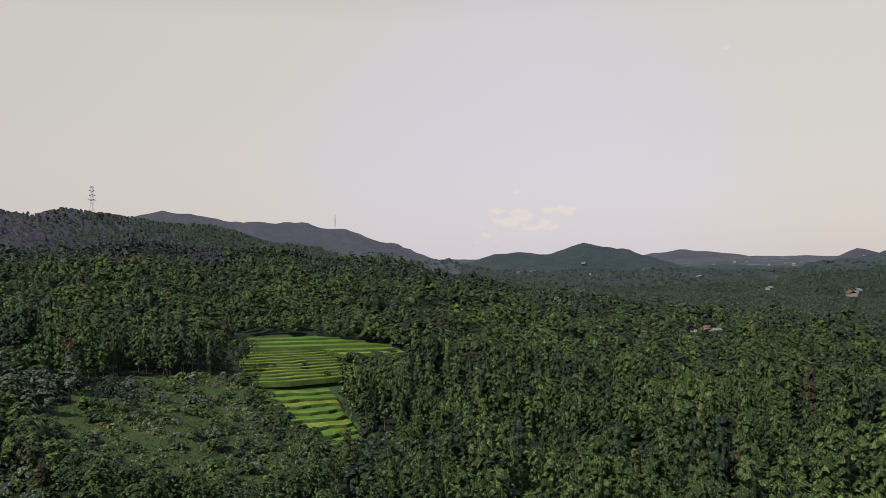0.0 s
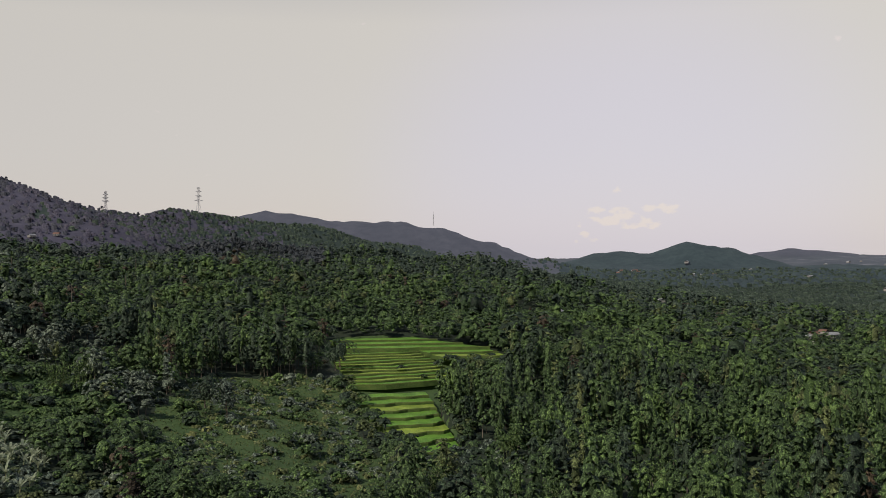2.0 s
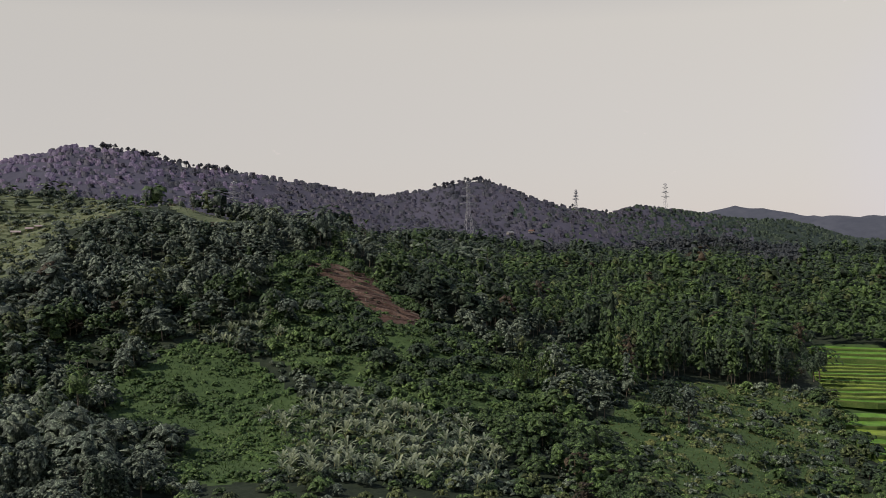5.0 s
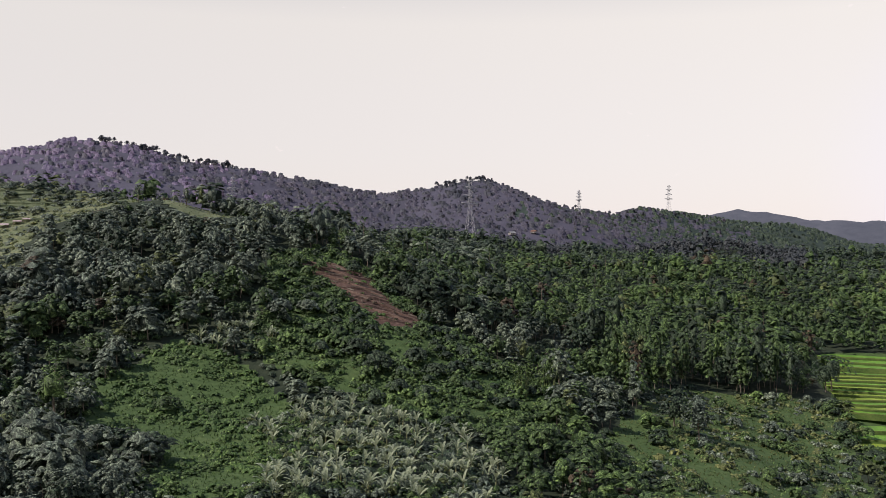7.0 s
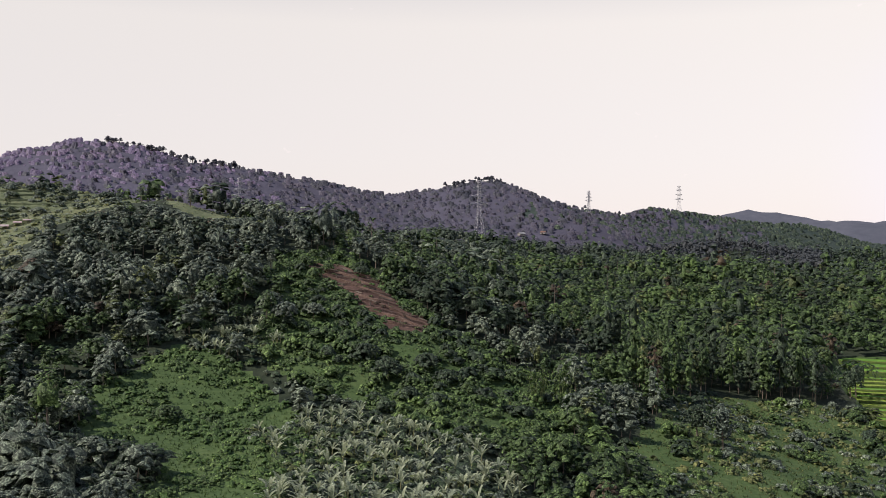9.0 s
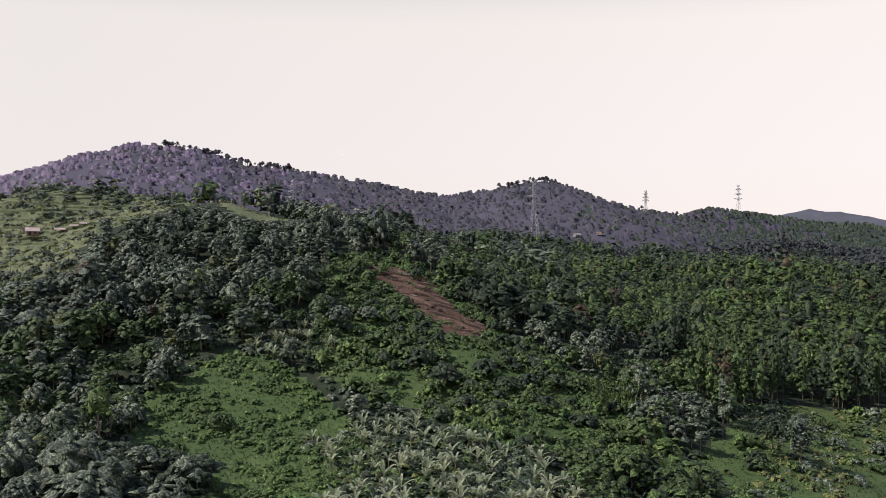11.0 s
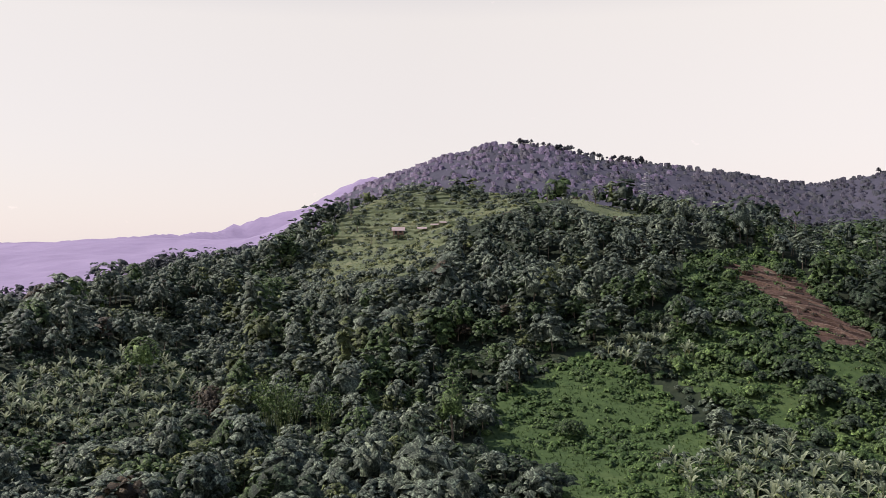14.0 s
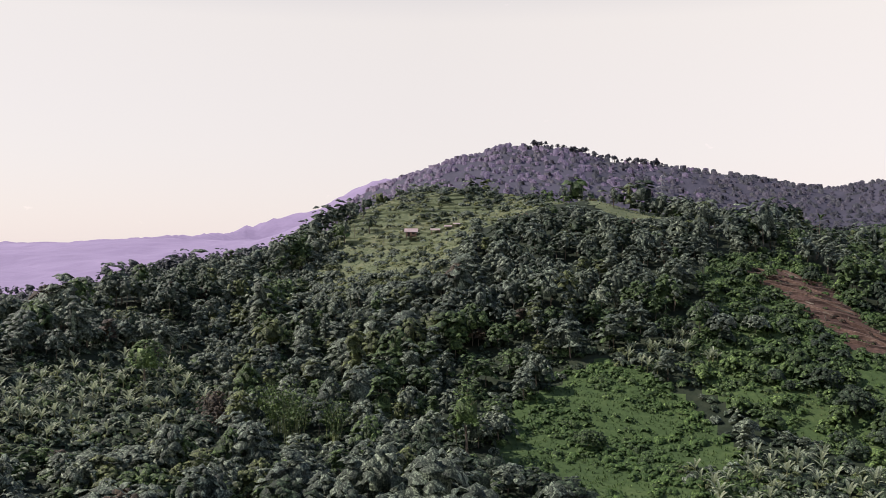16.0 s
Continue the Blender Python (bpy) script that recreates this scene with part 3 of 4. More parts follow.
def grown(name, label, category, x, y, kind, shapes, seed, sizes=(0.75, 1.25), mats=None, sink=0.0, stands=0.0):
    """Many plants joined into one mesh."""
    r = np.random.RandomState(seed)
    mats = mats or LEAF
    z = land(x, y) - sink
    pick = r.randint(0, len(shapes), len(x))
    if stands:
        slim = np.array([k for k in range(len(shapes)) if FORMS[k % len(FORMS)] == "tall"])
        broad = np.array([k for k in range(len(shapes)) if k not in slim])
        pick = np.where(r.uniform(size=len(x)) < 0.92, broad[r.randint(0, len(broad), len(x))], pick)
        pick = np.where((x > 45) & (r.uniform(size=len(x)) < np.where(np.hypot(x, y) < 290, 0.6, 0.04)), slim[r.randint(0, len(slim), len(x))], pick)
    turn, size = r.uniform(0, 6.283, len(x)), r.uniform(*sizes, len(x))
    size = size * (1 + stands * wave(x, y, 40, 91)) * np.where(r.uniform(size=len(x)) < 0.05 * bool(stands), 1.4, 1.0)
    tall = size * r.uniform(0.8, 1.25, len(x))
    if stands:
        slender = np.isin(pick, slim) & (x > 45) & (np.hypot(x, y) < 290)
        size, tall = np.where(slender, size * 0.85, size), np.where(slender, tall * 1.3, tall)
        highest = np.array([leaf[:, :3, 2].max() for leaf, _ in shapes])[pick]
        tall = np.minimum(tall, np.maximum(headroom(x, y), 1.0) / highest)
        size = np.minimum(size, tall * 1.5)
    verts, slots, norms = [], [], []
    for s, (leaf, wood) in enumerate(shapes):
        for rows, is_wood in ((leaf, False), (wood, True)):
            if rows is None:
                continue
            k = np.nonzero(pick == s)[0]
            c, sn = np.cos(turn[k])[:, None], np.sin(turn[k])[:, None]
            q, n = rows[:, :3].reshape(-1, 3), rows[:, 3:].reshape(-1, 3)
            big = size[k, None]
            vx = x[k, None] + big * (c * q[:, 0] - sn * q[:, 1])
            vy = y[k, None] + big * (sn * q[:, 0] + c * q[:, 1])
            vz = z[k, None] + tall[k, None] * q[:, 2]
            verts.append(np.stack([vx, vy, vz], -1).reshape(-1, 3))
            norms.append(np.stack([c * n[:, 0] - sn * n[:, 1], sn * n[:, 0] + c * n[:, 1], np.broadcast_to(n[:, 2], vx.shape)], -1).reshape(-1, 3))
            slots.append(np.repeat(np.full(len(k), len(mats)) if is_wood else kind[k], len(rows)))
    verts = np.concatenate(verts)
    ob = mesh_object(name, verts, np.arange(len(verts)).reshape(-1, 3), list(mats) + [BARK], np.concatenate(slots), normals=np.concatenate(norms))
    return tagged(ob, label, category, kind="stuff")


def shapes_for(count, pads, radius, wood, height=(4.8, 7.0), width=(4.2, 5.8), seed=9, tips=6):
    r = np.random.RandomState(seed)
    made = []
    for k in range(count):
        form = FORMS[k % len(FORMS)]
        h, w = r.uniform(*height), r.uniform(*width)
        if form == "tall":
            h, w = h * 1.35, w * 0.66
        if form == "flat":
            w *= 1.15
        leaf = tree_cards(r, h, w, pads, radius, form, tips)
        made.append((leaf, with_normals(trunk_quads(r, h * 0.9, 0.12, 1, 3)) if wood else None))
    return made


LEAFY = ("crown", "leaves")


def part(name, quads, mat, parent, label=""):
    """One mesh object from loose quads, under a thing."""
    q = np.asarray(quads, float)
    if name in LEAFY:
        ob = mesh_object(name, q[:, :3].reshape(-1, 3), np.arange(len(q) * 3).reshape(-1, 3), [mat], normals=q[:, 3:].reshape(-1, 3))
        ob.parent = parent
        return tagged(ob, label)
    ob = mesh_object(name, q.reshape(-1, 3), np.arange(q.shape[0] * q.shape[1]).reshape(-1, q.shape[1]), [mat])
    ob.parent = parent
    return tagged(ob, label)


def bm_part(name, bm, mat, parent, label=""):
    me = bpy.data.meshes.new(name)
    bm.to_mesh(me)
    bm.free()
    me.materials.append(mat)
    ob = new(name, me)
    ob.parent = parent
    return tagged(ob, label)


def spot(x, y, turn=0.0, scale=1.0, lift=0.0, tall=1.0):
    """A pose on the ground."""
    return pose(x, y, float(land(x, y)) + lift, 0, 0, turn) @ Matrix.Diagonal((scale, scale, scale * tall, 1))


# ---- the wood ----
STAND_LABELS = {0: "dark green broadleaf tree with a clumped crown", 1: "mid green slender tree with a leafy crown", 2: "fresh green young tree with a bright crown",
                3: "olive green tree with a loose crown", 4: "grey-green broadleaf tree with a rounded crown", 5: "rust-tinged tree with reddish brown leaves"}
near_x, near_y = scatter(62, 290, 3.5, 100)
near_kind = tint_of(near_x, near_y, np.random.RandomState(7))
keep_clear = np.zeros(len(near_x), bool)
for patch in BANANA_PATCHES:
    keep_clear |= inside(near_x, near_y, patch)
near_x, near_y, near_kind = near_x[~keep_clear], near_y[~keep_clear], near_kind[~keep_clear]
order = np.argsort(np.hypot(near_x - CENTRE[0], near_y - 60))
SINGLE = 290
single, rest = order[:SINGLE], order[SINGLE:]
near_shapes = shapes_for(12, 31, 0.65, True, seed=11)
grown("near_forest", "dense mixed green woodland of slender trees on the valley sides", "forest", near_x[rest], near_y[rest], near_kind[rest], near_shapes, 101, (0.75, 1.15), stands=0.25)

tree_rng = np.random.RandomState(17)
prototypes = {}
for k in single:
    kind, form = int(near_kind[k]), int(tree_rng.randint(0, 3))
    if near_x[k] > 40 and tree_rng.uniform() < 0.7:
        form = 1
    turn, size, tall = tree_rng.uniform(0, 360), tree_rng.uniform(0.75, 1.15), tree_rng.uniform(0.9, 1.2)
    tall = min(tall * (1.3 if form == 1 else 0.9), max(1.0, float(headroom(near_x[k], near_y[k]))) / 7.0 / size)
    m = spot(near_x[k], near_y[k], turn, size, -0.1, tall)
    if (kind, form) not in prototypes:
        shape = ("round", "tall", "flat")[form]
        h, w = tree_rng.uniform(5.5, 7.5), tree_rng.uniform(4.4, 5.6) * (0.7 if shape == "tall" else 1.0)
        t = new("tree")
        part("trunk", trunk_quads(tree_rng, h * 0.95, 0.15, 4, 6), BARK, t, "thin pale grey trunk with rising limbs")
        part("crown", tree_cards(tree_rng, h, w, 150, 0.34, shape, 6), LEAF[kind], t)
        t.matrix_basis = m
        prototypes[(kind, form)] = tagged(t, STAND_LABELS[kind] + " in dense woodland", "tree", group="woodland trees")
    else:
        copy_thing(prototypes[(kind, form)], m @ Matrix.Diagonal([1 / v for v in prototypes[(kind, form)].scale] + [1]))

mid_x, mid_y = scatter(290, 660, 4.1, 200)
k = (mid_x > -400) | (np.hypot(mid_x, mid_y) < 560)
mid_x, mid_y = mid_x[k], mid_y[k]
mid_kind = tint_of(mid_x, mid_y, np.random.RandomState(8))
# further trees change to the leaf colours that hold haze
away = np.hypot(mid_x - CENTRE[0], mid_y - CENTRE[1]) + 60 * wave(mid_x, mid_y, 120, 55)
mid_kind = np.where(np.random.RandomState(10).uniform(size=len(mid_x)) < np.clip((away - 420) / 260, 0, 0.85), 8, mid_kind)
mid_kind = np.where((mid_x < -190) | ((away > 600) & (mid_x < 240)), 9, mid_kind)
belt = np.hypot(mid_x - CENTRE[0], mid_y - CENTRE[1]) < 430
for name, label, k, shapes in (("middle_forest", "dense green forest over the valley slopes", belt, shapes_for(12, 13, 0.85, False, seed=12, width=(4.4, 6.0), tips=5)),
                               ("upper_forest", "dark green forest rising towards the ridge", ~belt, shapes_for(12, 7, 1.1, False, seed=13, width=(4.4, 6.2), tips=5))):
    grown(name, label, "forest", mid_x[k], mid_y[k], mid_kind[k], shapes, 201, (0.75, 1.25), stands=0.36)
far_x, far_y = scatter(655, 1330, 5.1, 300)
k = far_x > -400
far_x, far_y = far_x[k], far_y[k]
# the lilac haze tone takes over westward, plainer green eastward
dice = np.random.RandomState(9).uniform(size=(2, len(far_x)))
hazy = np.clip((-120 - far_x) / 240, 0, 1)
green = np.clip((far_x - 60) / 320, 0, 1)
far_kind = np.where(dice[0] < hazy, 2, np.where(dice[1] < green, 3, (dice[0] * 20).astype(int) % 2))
far_shapes = []
for k in range(10):
    fr = np.random.RandomState(130 + k)
    rows = dome(fr, np.array([0, 0, fr.uniform(-0.6, 0.8)]), fr.uniform(2.0, 3.3), fr.uniform(0.6, 0.9), 5)
    skirt = rows[:, :3, 2] < np.median(rows[:, :3, 2]) - 0.3
    rows[:, :3, 2] -= 3.0 * skirt
    rows[:, :3, :2] *= 1 + 0.25 * skirt[:, :, None]
    rows[:, 3:] += np.array([0, 0, 1.7])
    rows[:, 3:] /= np.linalg.norm(rows[:, 3:], axis=2, keepdims=True)
    far_shapes.append((rows, None))
grown("far_forest", "forest on the long ridge, blue-lilac haze mixed into its leaf colour", "forest", far_x, far_y, far_kind, far_shapes, 301, mats=HAZED_LEAF + [LEAF[8]])


# woods over the wide valley as far as the low hills
r = np.random.RandomState(303)
a, d = np.radians(r.uniform(33, 64, 7000)), np.sqrt(r.uniform(1320 ** 2, 2150 ** 2, 7000))
x, y = CENTRE[0] + d * np.sin(a), CENTRE[1] + d * np.cos(a)
k = land(x, y) < 12
x, y = x[k], y[k]
grown("valley_woods", "hazy dark green woods and orchards on the wide valley floor", "forest", x, y, r.randint(0, 2, len(x)), far_shapes, 304, (1.2, 2.3), mats=[LEAF[8], HAZY_WOOD])


def in_patch(patch, spacing, seed):
    r = np.random.RandomState(seed)
    px, py = zip(*patch)
    n = int((max(px) - min(px)) * (max(py) - min(py)) / spacing ** 2)
    x, y = r.uniform(min(px), max(px), n), r.uniform(min(py), max(py), n)
    k = inside(x, y, patch)
    return x[k], y[k]


def tuft_shape(r, blades, height, lean=0.5):
    """A tuft of grass or fern as narrow quads."""
    q = []
    for k in range(blades):
        a, h, l = r.uniform(0, 6.283), height * r.uniform(0.6, 1.2), height * lean * r.uniform(0.4, 1.3)
        c, s = math.cos(a), math.sin(a)
        w = height * 0.16
        base = r.normal(size=2) * height * 0.25
        q.append([(base[0] - s * w, base[1] + c * w, -0.05), (base[0] + s * w, base[1] - c * w, -0.05),
                  (base[0] + c * l + s * w * 0.4, base[1] + s * l - c * w * 0.4, h), (base[0] + c * l - s * w * 0.4, base[1] + s * l + c * w * 0.4, h)])
    return np.array(q)


r = np.random.RandomState(41)
tufts = [(with_normals(tuft_shape(r, 5, 0.24)), None) for k in range(6)]
for tuft, _ in tufts:
    tuft[:, 3:] = tuft[:, 3:] * 0.3 + np.array([0, 0, 0.9])
herbs = [(tree_cards(r, 0.8, 1.7, 6, 0.42, "round", 5, False), None) for k in range(6)]
bushes = [(tree_cards(r, 2.0, 2.8, 16, 0.52, "round", 5), None) for k in range(8)]
for patch, name, label, space, kinds in (
        (MEADOW_PATCH, "meadow_grass", "short green grass on the valley meadow", 0.75, (6, 6, 2)),
        (SPUR_PATCH, "spur_grass", "rank green grass over the spur", 1.0, (6, 6, 7, 2)),
        (HILL_PATCH, "hill_grass", "yellow-green rough grass on the hilltop", 1.15, (6, 7, 4, 7)),
        (FAR_GRASS, "ridge_grass", "straw-coloured grass along the hill ridge", 1.3, (7, 7, 6)),
        (SHRUB_PATCH, "fallow_grass", "olive grass on the fallow plot", 0.9, (7, 7, 6))):
    x, y = in_patch(patch, space, 43)
    kinds = np.array(kinds)[np.random.RandomState(44).randint(0, len(kinds), len(x))]
    if patch is SPUR_PATCH:
        bare = inside(x, y, CLEARING)
        x, y, kinds = x[~bare], y[~bare], kinds[~bare]
    grown(name, label, "grass", x, y, kinds, tufts, 45, (0.7, 1.5))
for patch, name, label, space, kinds, shapes, thin in (
        (MEADOW_PATCH, "meadow_herbs", "low leafy weeds spreading over the meadow", 1.35, (6, 6, 2), herbs, -0.05),
        (SPUR_PATCH, "spur_shrubs", "thick low green shrubs and creepers on the spur", 1.35, (1, 1, 6, 2), herbs, -0.6),
        (SPUR_PATCH, "spur_bushes", "rounded green bushes on the spur", 2.7, (1, 1, 0, 2), bushes, -0.25),
        (HILL_PATCH, "hill_shrubs", "grey-green low shrubs among hill grass", 2.1, (4, 3, 7, 4), herbs, -0.3),
        (HILL_PATCH, "hill_bushes", "dark rounded bushes on the hill slope", 5.2, (4, 0), bushes, -0.1),
        (SHRUB_PATCH, "fallow_shrubs", "olive low shrubs on the fallow plot", 2.2, (3, 2, 7, 4), herbs, -0.4),
        (SHRUB_PATCH, "fallow_bushes", "grey-green bushes around the fallow plot", 4.0, (4, 1, 2, 0), bushes, 0.15)):
    x, y = in_patch(patch, space, 47)
    k = wave(x, y, 16, 48) + 0.3 * np.random.RandomState(49).normal(size=len(x)) > thin
    if patch is SPUR_PATCH:
        k &= ~inside(x, y, CLEARING)
    if name.endswith("bushes") and patch is HILL_PATCH:
        k &= ~((x < -112) & (y < 306))
    x, y = x[k], y[k]
    kinds = np.array(kinds)[np.random.RandomState(50).randint(0, len(kinds), len(x))]
    grown(name, label, "shrubs", x, y, kinds, shapes, 53, (0.7, 1.35))
x, y = in_patch([(-100, 250), (-128, 256), (-156, 300), (-176, 300), (-170, 226), (-120, 215)], 3.0, 57)
grown("slope_scrub", "dark scattered scrub below the hilltop grass", "shrubs", x, y, np.where(np.random.RandomState(58).uniform(size=len(x)) < 0.7, 4, 3), bushes, 59)

x, y = in_patch([(-30, 95), (30, 95), (30, 150), (16, 156), (-14, 142), (-28, 142)], 3.2, 111)
grown("valley_scrub", "low green scrub on the valley floor", "shrubs", x, y, np.array([1, 4, 2, 3])[np.random.RandomState(112).randint(0, 4, len(x))], bushes, 113, (0.5, 1.0))

r = np.random.RandomState(121)
x, y = np.concatenate([r.uniform(-60, 45, 2300), r.uniform(40, 110, 1300), r.uniform(-150, -50, 1800)]), np.concatenate([r.uniform(140, 245, 2300), r.uniform(150, 250, 1300), r.uniform(125, 225, 1800)])
k = ~inside(x, y, MEADOW_PATCH) & ~inside(x, y, CLEARING) & ~inside(x, y, PADDY) & ~inside(x, y, SPUR_PATCH) & ~inside(x, y, SHRUB_PATCH)
x, y = x[k], y[k]
grown("undergrowth", "dense low undergrowth between the trees", "shrubs", x, y, np.array([0, 4, 1, 0])[r.randint(0, 4, len(x))], herbs, 122, (0.8, 1.7))

# dark bushes on the nose of the spur
for x, y, s in ((-4, 206, 1.9), (3, 211, 1.7), (7, 206, 1.4), (-9, 214, 1.5), (-27, 226, 2.0), (-31, 232, 1.8), (-22, 232, 1.5), (-29, 262, 1.4), (-23, 263, 1.1), (-15, 268, 1.2), (-38, 182, 1.3), (-10, 170, 1.0)):
    b = new("bush")
    part("stems", trunk_quads(r, 1.6, 0.07, 4, 4), BARK, b)
    part("leaves", tree_cards(r, 2.4, 3.2, 80, 0.3, "round"), LEAF[int(r.choice([0, 1, 4]))], b)
    b.matrix_basis = spot(x, y, r.uniform(0, 360), s)
    tagged(b, "dense dark green bush on the grassy spur", "bush", group="spur bushes")

# ---- banana plants ----
BANANA = foliage("banana_leaf", (0.250, 0.295, 0.195), (0.480, 0.520, 0.390), rough=0.38, patch=0.3, through_light=0.35)
STEM = mottled("banana_stem", [(0.10, 0.11, 0.05), (0.20, 0.20, 0.10), (0.28, 0.25, 0.14)], (1.0, 8.0))


def banana_leaf(length):
    """An arching blade, folded along its rib and tapered at both ends."""
    q, n = [], 6
    for side in (-1, 1):
        for k in range(n):
            row = []
            for s in (k / n, (k + 1) / n):
                w = 0.072 * length * math.sin(math.pi * min(1, 0.08 + s * 0.94)) ** 0.7 + 0.02
                x, z = length * math.sin(s * 1.45) * 0.75, length * (0.85 * s - 0.62 * s * s)
                row.append(((x, 0, z), (x, side * w, z + 0.10 * w)))
            q.append([row[0][0], row[1][0], row[1][1], row[0][1]])
    return np.array(q)


def banana_plant(r, leaves):
    p = new("banana_plant")
    part("stem", trunk_quads(r, 2.0, 0.16, 0, 6), STEM, p, "pale layered stem")
    blade = part("leaf", banana_leaf(2.9), BANANA, p)
    blade.matrix_basis = pose(0, 0, 1.8, 0, 0, 0)
    for k in range(1, leaves):
        b = new("leaf", blade.data)
        b.parent = p
        b.matrix_basis = pose(0, 0, 1.8 - 0.05 * k, 0, r.uniform(-45, 0), 360 * k / leaves + r.uniform(-20, 20)) @ Matrix.Scale(r.uniform(0.75, 1.15), 4)
    return tagged(p, "banana plant with arching pale green leaves", "banana plant", group="banana grove")


r = np.random.RandomState(61)
stock = [banana_plant(r, n) for n in (7, 8, 9)]
placed = 0
for patch, space in zip(BANANA_PATCHES, (2.9, 2.6, 3.1)):
    xs, ys = in_patch(patch, space, 63)
    for x, y in zip(xs, ys):
        m = spot(x, y, r.uniform(0, 360), r.uniform(0.55, 0.88), -0.1)
        if placed < len(stock):
            stock[placed].matrix_basis = m
        else:
            b = stock[placed % len(stock)]
            copy_thing(b, m @ Matrix.Diagonal([1 / v for v in b.scale] + [1]))
        placed += 1
for n, patch in enumerate(BANANA_PATCHES):
    x, y = in_patch(patch, 1.7, 67)
    grown("grove_undergrowth", "weeds and dry leaf litter between banana plants", "shrubs", x, y, np.array([4, 0, 1, 0, 3])[np.random.RandomState(68).randint(0, 5, len(x))], herbs, 69, (0.8, 1.5))

# ---- bamboo ----
CULM = mottled("bamboo_culm", [(0.13, 0.17, 0.06), (0.24, 0.28, 0.12), (0.34, 0.35, 0.18)], (0.4, 5.0), rough=0.5)


def bamboo_clump(r, culms, height):
    p = new("bamboo_clump")
    sprays = []
    for k in range(culms):
        a, lean = r.uniform(0, 6.283), r.uniform(0.5, 2.4)
        base = np.array([math.cos(a), math.sin(a), 0]) * r.uniform(0.2, 1.8)
        h = height * r.uniform(0.7, 1.1)
        ring_points, faces = [], []
        for n, s in enumerate(np.linspace(0.0, 1, 7)):
            here = base + np.array([math.cos(a) * lean * s ** 2.4, math.sin(a) * lean * s ** 2.4, h * (s - 0.12 * s ** 4)])
            w = 0.07 * (1.15 - s)
            ring_points += [here + w * np.array([math.cos(g), math.sin(g), 0]) for g in (0, 2.094, 4.189)]
            if n:
                faces += [[3 * n - 3 + g, 3 * n - 3 + (g + 1) % 3, 3 * n + (g + 1) % 3, 3 * n + g] for g in range(3)]
            if s > 0.45:
                for leaf in range(9):
                    c = here + r.normal(size=3) * (0.7, 0.7, 0.5)
                    d = r.normal(size=3) * (1, 1, 0.4)
                    d = d / np.linalg.norm(d) * r.uniform(0.3, 0.6)
                    e = np.cross(d, (0, 0, 1)) * 0.3
                    sprays.append([c - e, c + d * 0.5 - e * 0.6 + (0, 0, 0.1), c + d - (0, 0, 0.3), c + e])
        mesh_object("culm", ring_points, faces, [CULM], parent=p)
    part("foliage", sprays, LEAF[2], p)
    return tagged(p, "bamboo clump with pale green upright culms", "bamboo", group="bamboo clumps")


r = np.random.RandomState(73)
for x, y, s, n in ((-85, 172, 1.0, 22), (-79, 168, 0.9, 18), (-72, 168, 0.85, 16), (24, 207, 0.85, 16), (29, 210, 0.8, 12), (102, 160, 0.9, 16), (72, 138, 0.9, 14), (112, 128, 0.95, 14), (140, 120, 0.9, 14), (86, 124, 0.85, 12)):
    b = bamboo_clump(r, n, 9.0)
    b.matrix_basis = spot(x, y, r.uniform(0, 360), s)

# ---- single trees that stand out ----


def lone_tree(name, x, y, height, width, shape, kind, label, pads=190, card=0.34, trunk=0.2, category="tree"):
    t = new(name)
    part("trunk", trunk_quads(r, height * 0.95, trunk, 5, 6), BARK, t)
    part("crown", tree_cards(r, height, width, pads, card, shape), LEAF[kind], t)
    t.matrix_basis = spot(x, y, r.uniform(0, 360))
    return tagged(t, label, category)


lone_tree("tree", 110, 268, 9, 9, "round", 0, "dark round-crowned tree at the edge of rice terraces", 190)
lone_tree("tree", 106, 262, 7, 7, "round", 0, "dark bushy tree beside the rice terraces")
lone_tree("tree", 56, 198, 8.5, 5, "tall", 4, "pale grey-green upright tree on the fallow plot")
lone_tree("tree", 52, 200, 7, 4.5, "round", 0, "dark green tree on the fallow plot")
lone_tree("tree", -52, 171, 11, 7.5, "flat", 2, "light green spreading tree with a pale bare trunk", 140)
lone_tree("tree", -117, 176, 9, 7.5, "round", 2, "fresh green round-crowned tree above banana plants", 190)
lone_tree("tree", -157, 314, 7, 2.6, "tall", 4, "solitary slim tree on the hill crest", 50)
lone_tree("tree", -146, 300, 6, 3.5, "round", 0, "dark tree beside the hilltop hut path", 50)
lone_tree("tree", -150, 292, 8, 4, "tall", 4, "grey-green tree at the edge of hilltop grass", 50)
lone_tree("tree", -88, 316, 6, 3.4, "round", 4, "dark tree on the hill ridge", 50)
lone_tree("tree", -70, 306, 6, 3, "tall", 4, "slim tree on the straw-coloured ridge", 50)
lone_tree("tree", -98, 172, 6, 6, "round", 5, "rust-red leafed tree above bare soil", 90)
lone_tree("tree", -94, 168, 5, 5, "round", 5, "reddish brown bushy tree by bare soil", 90)

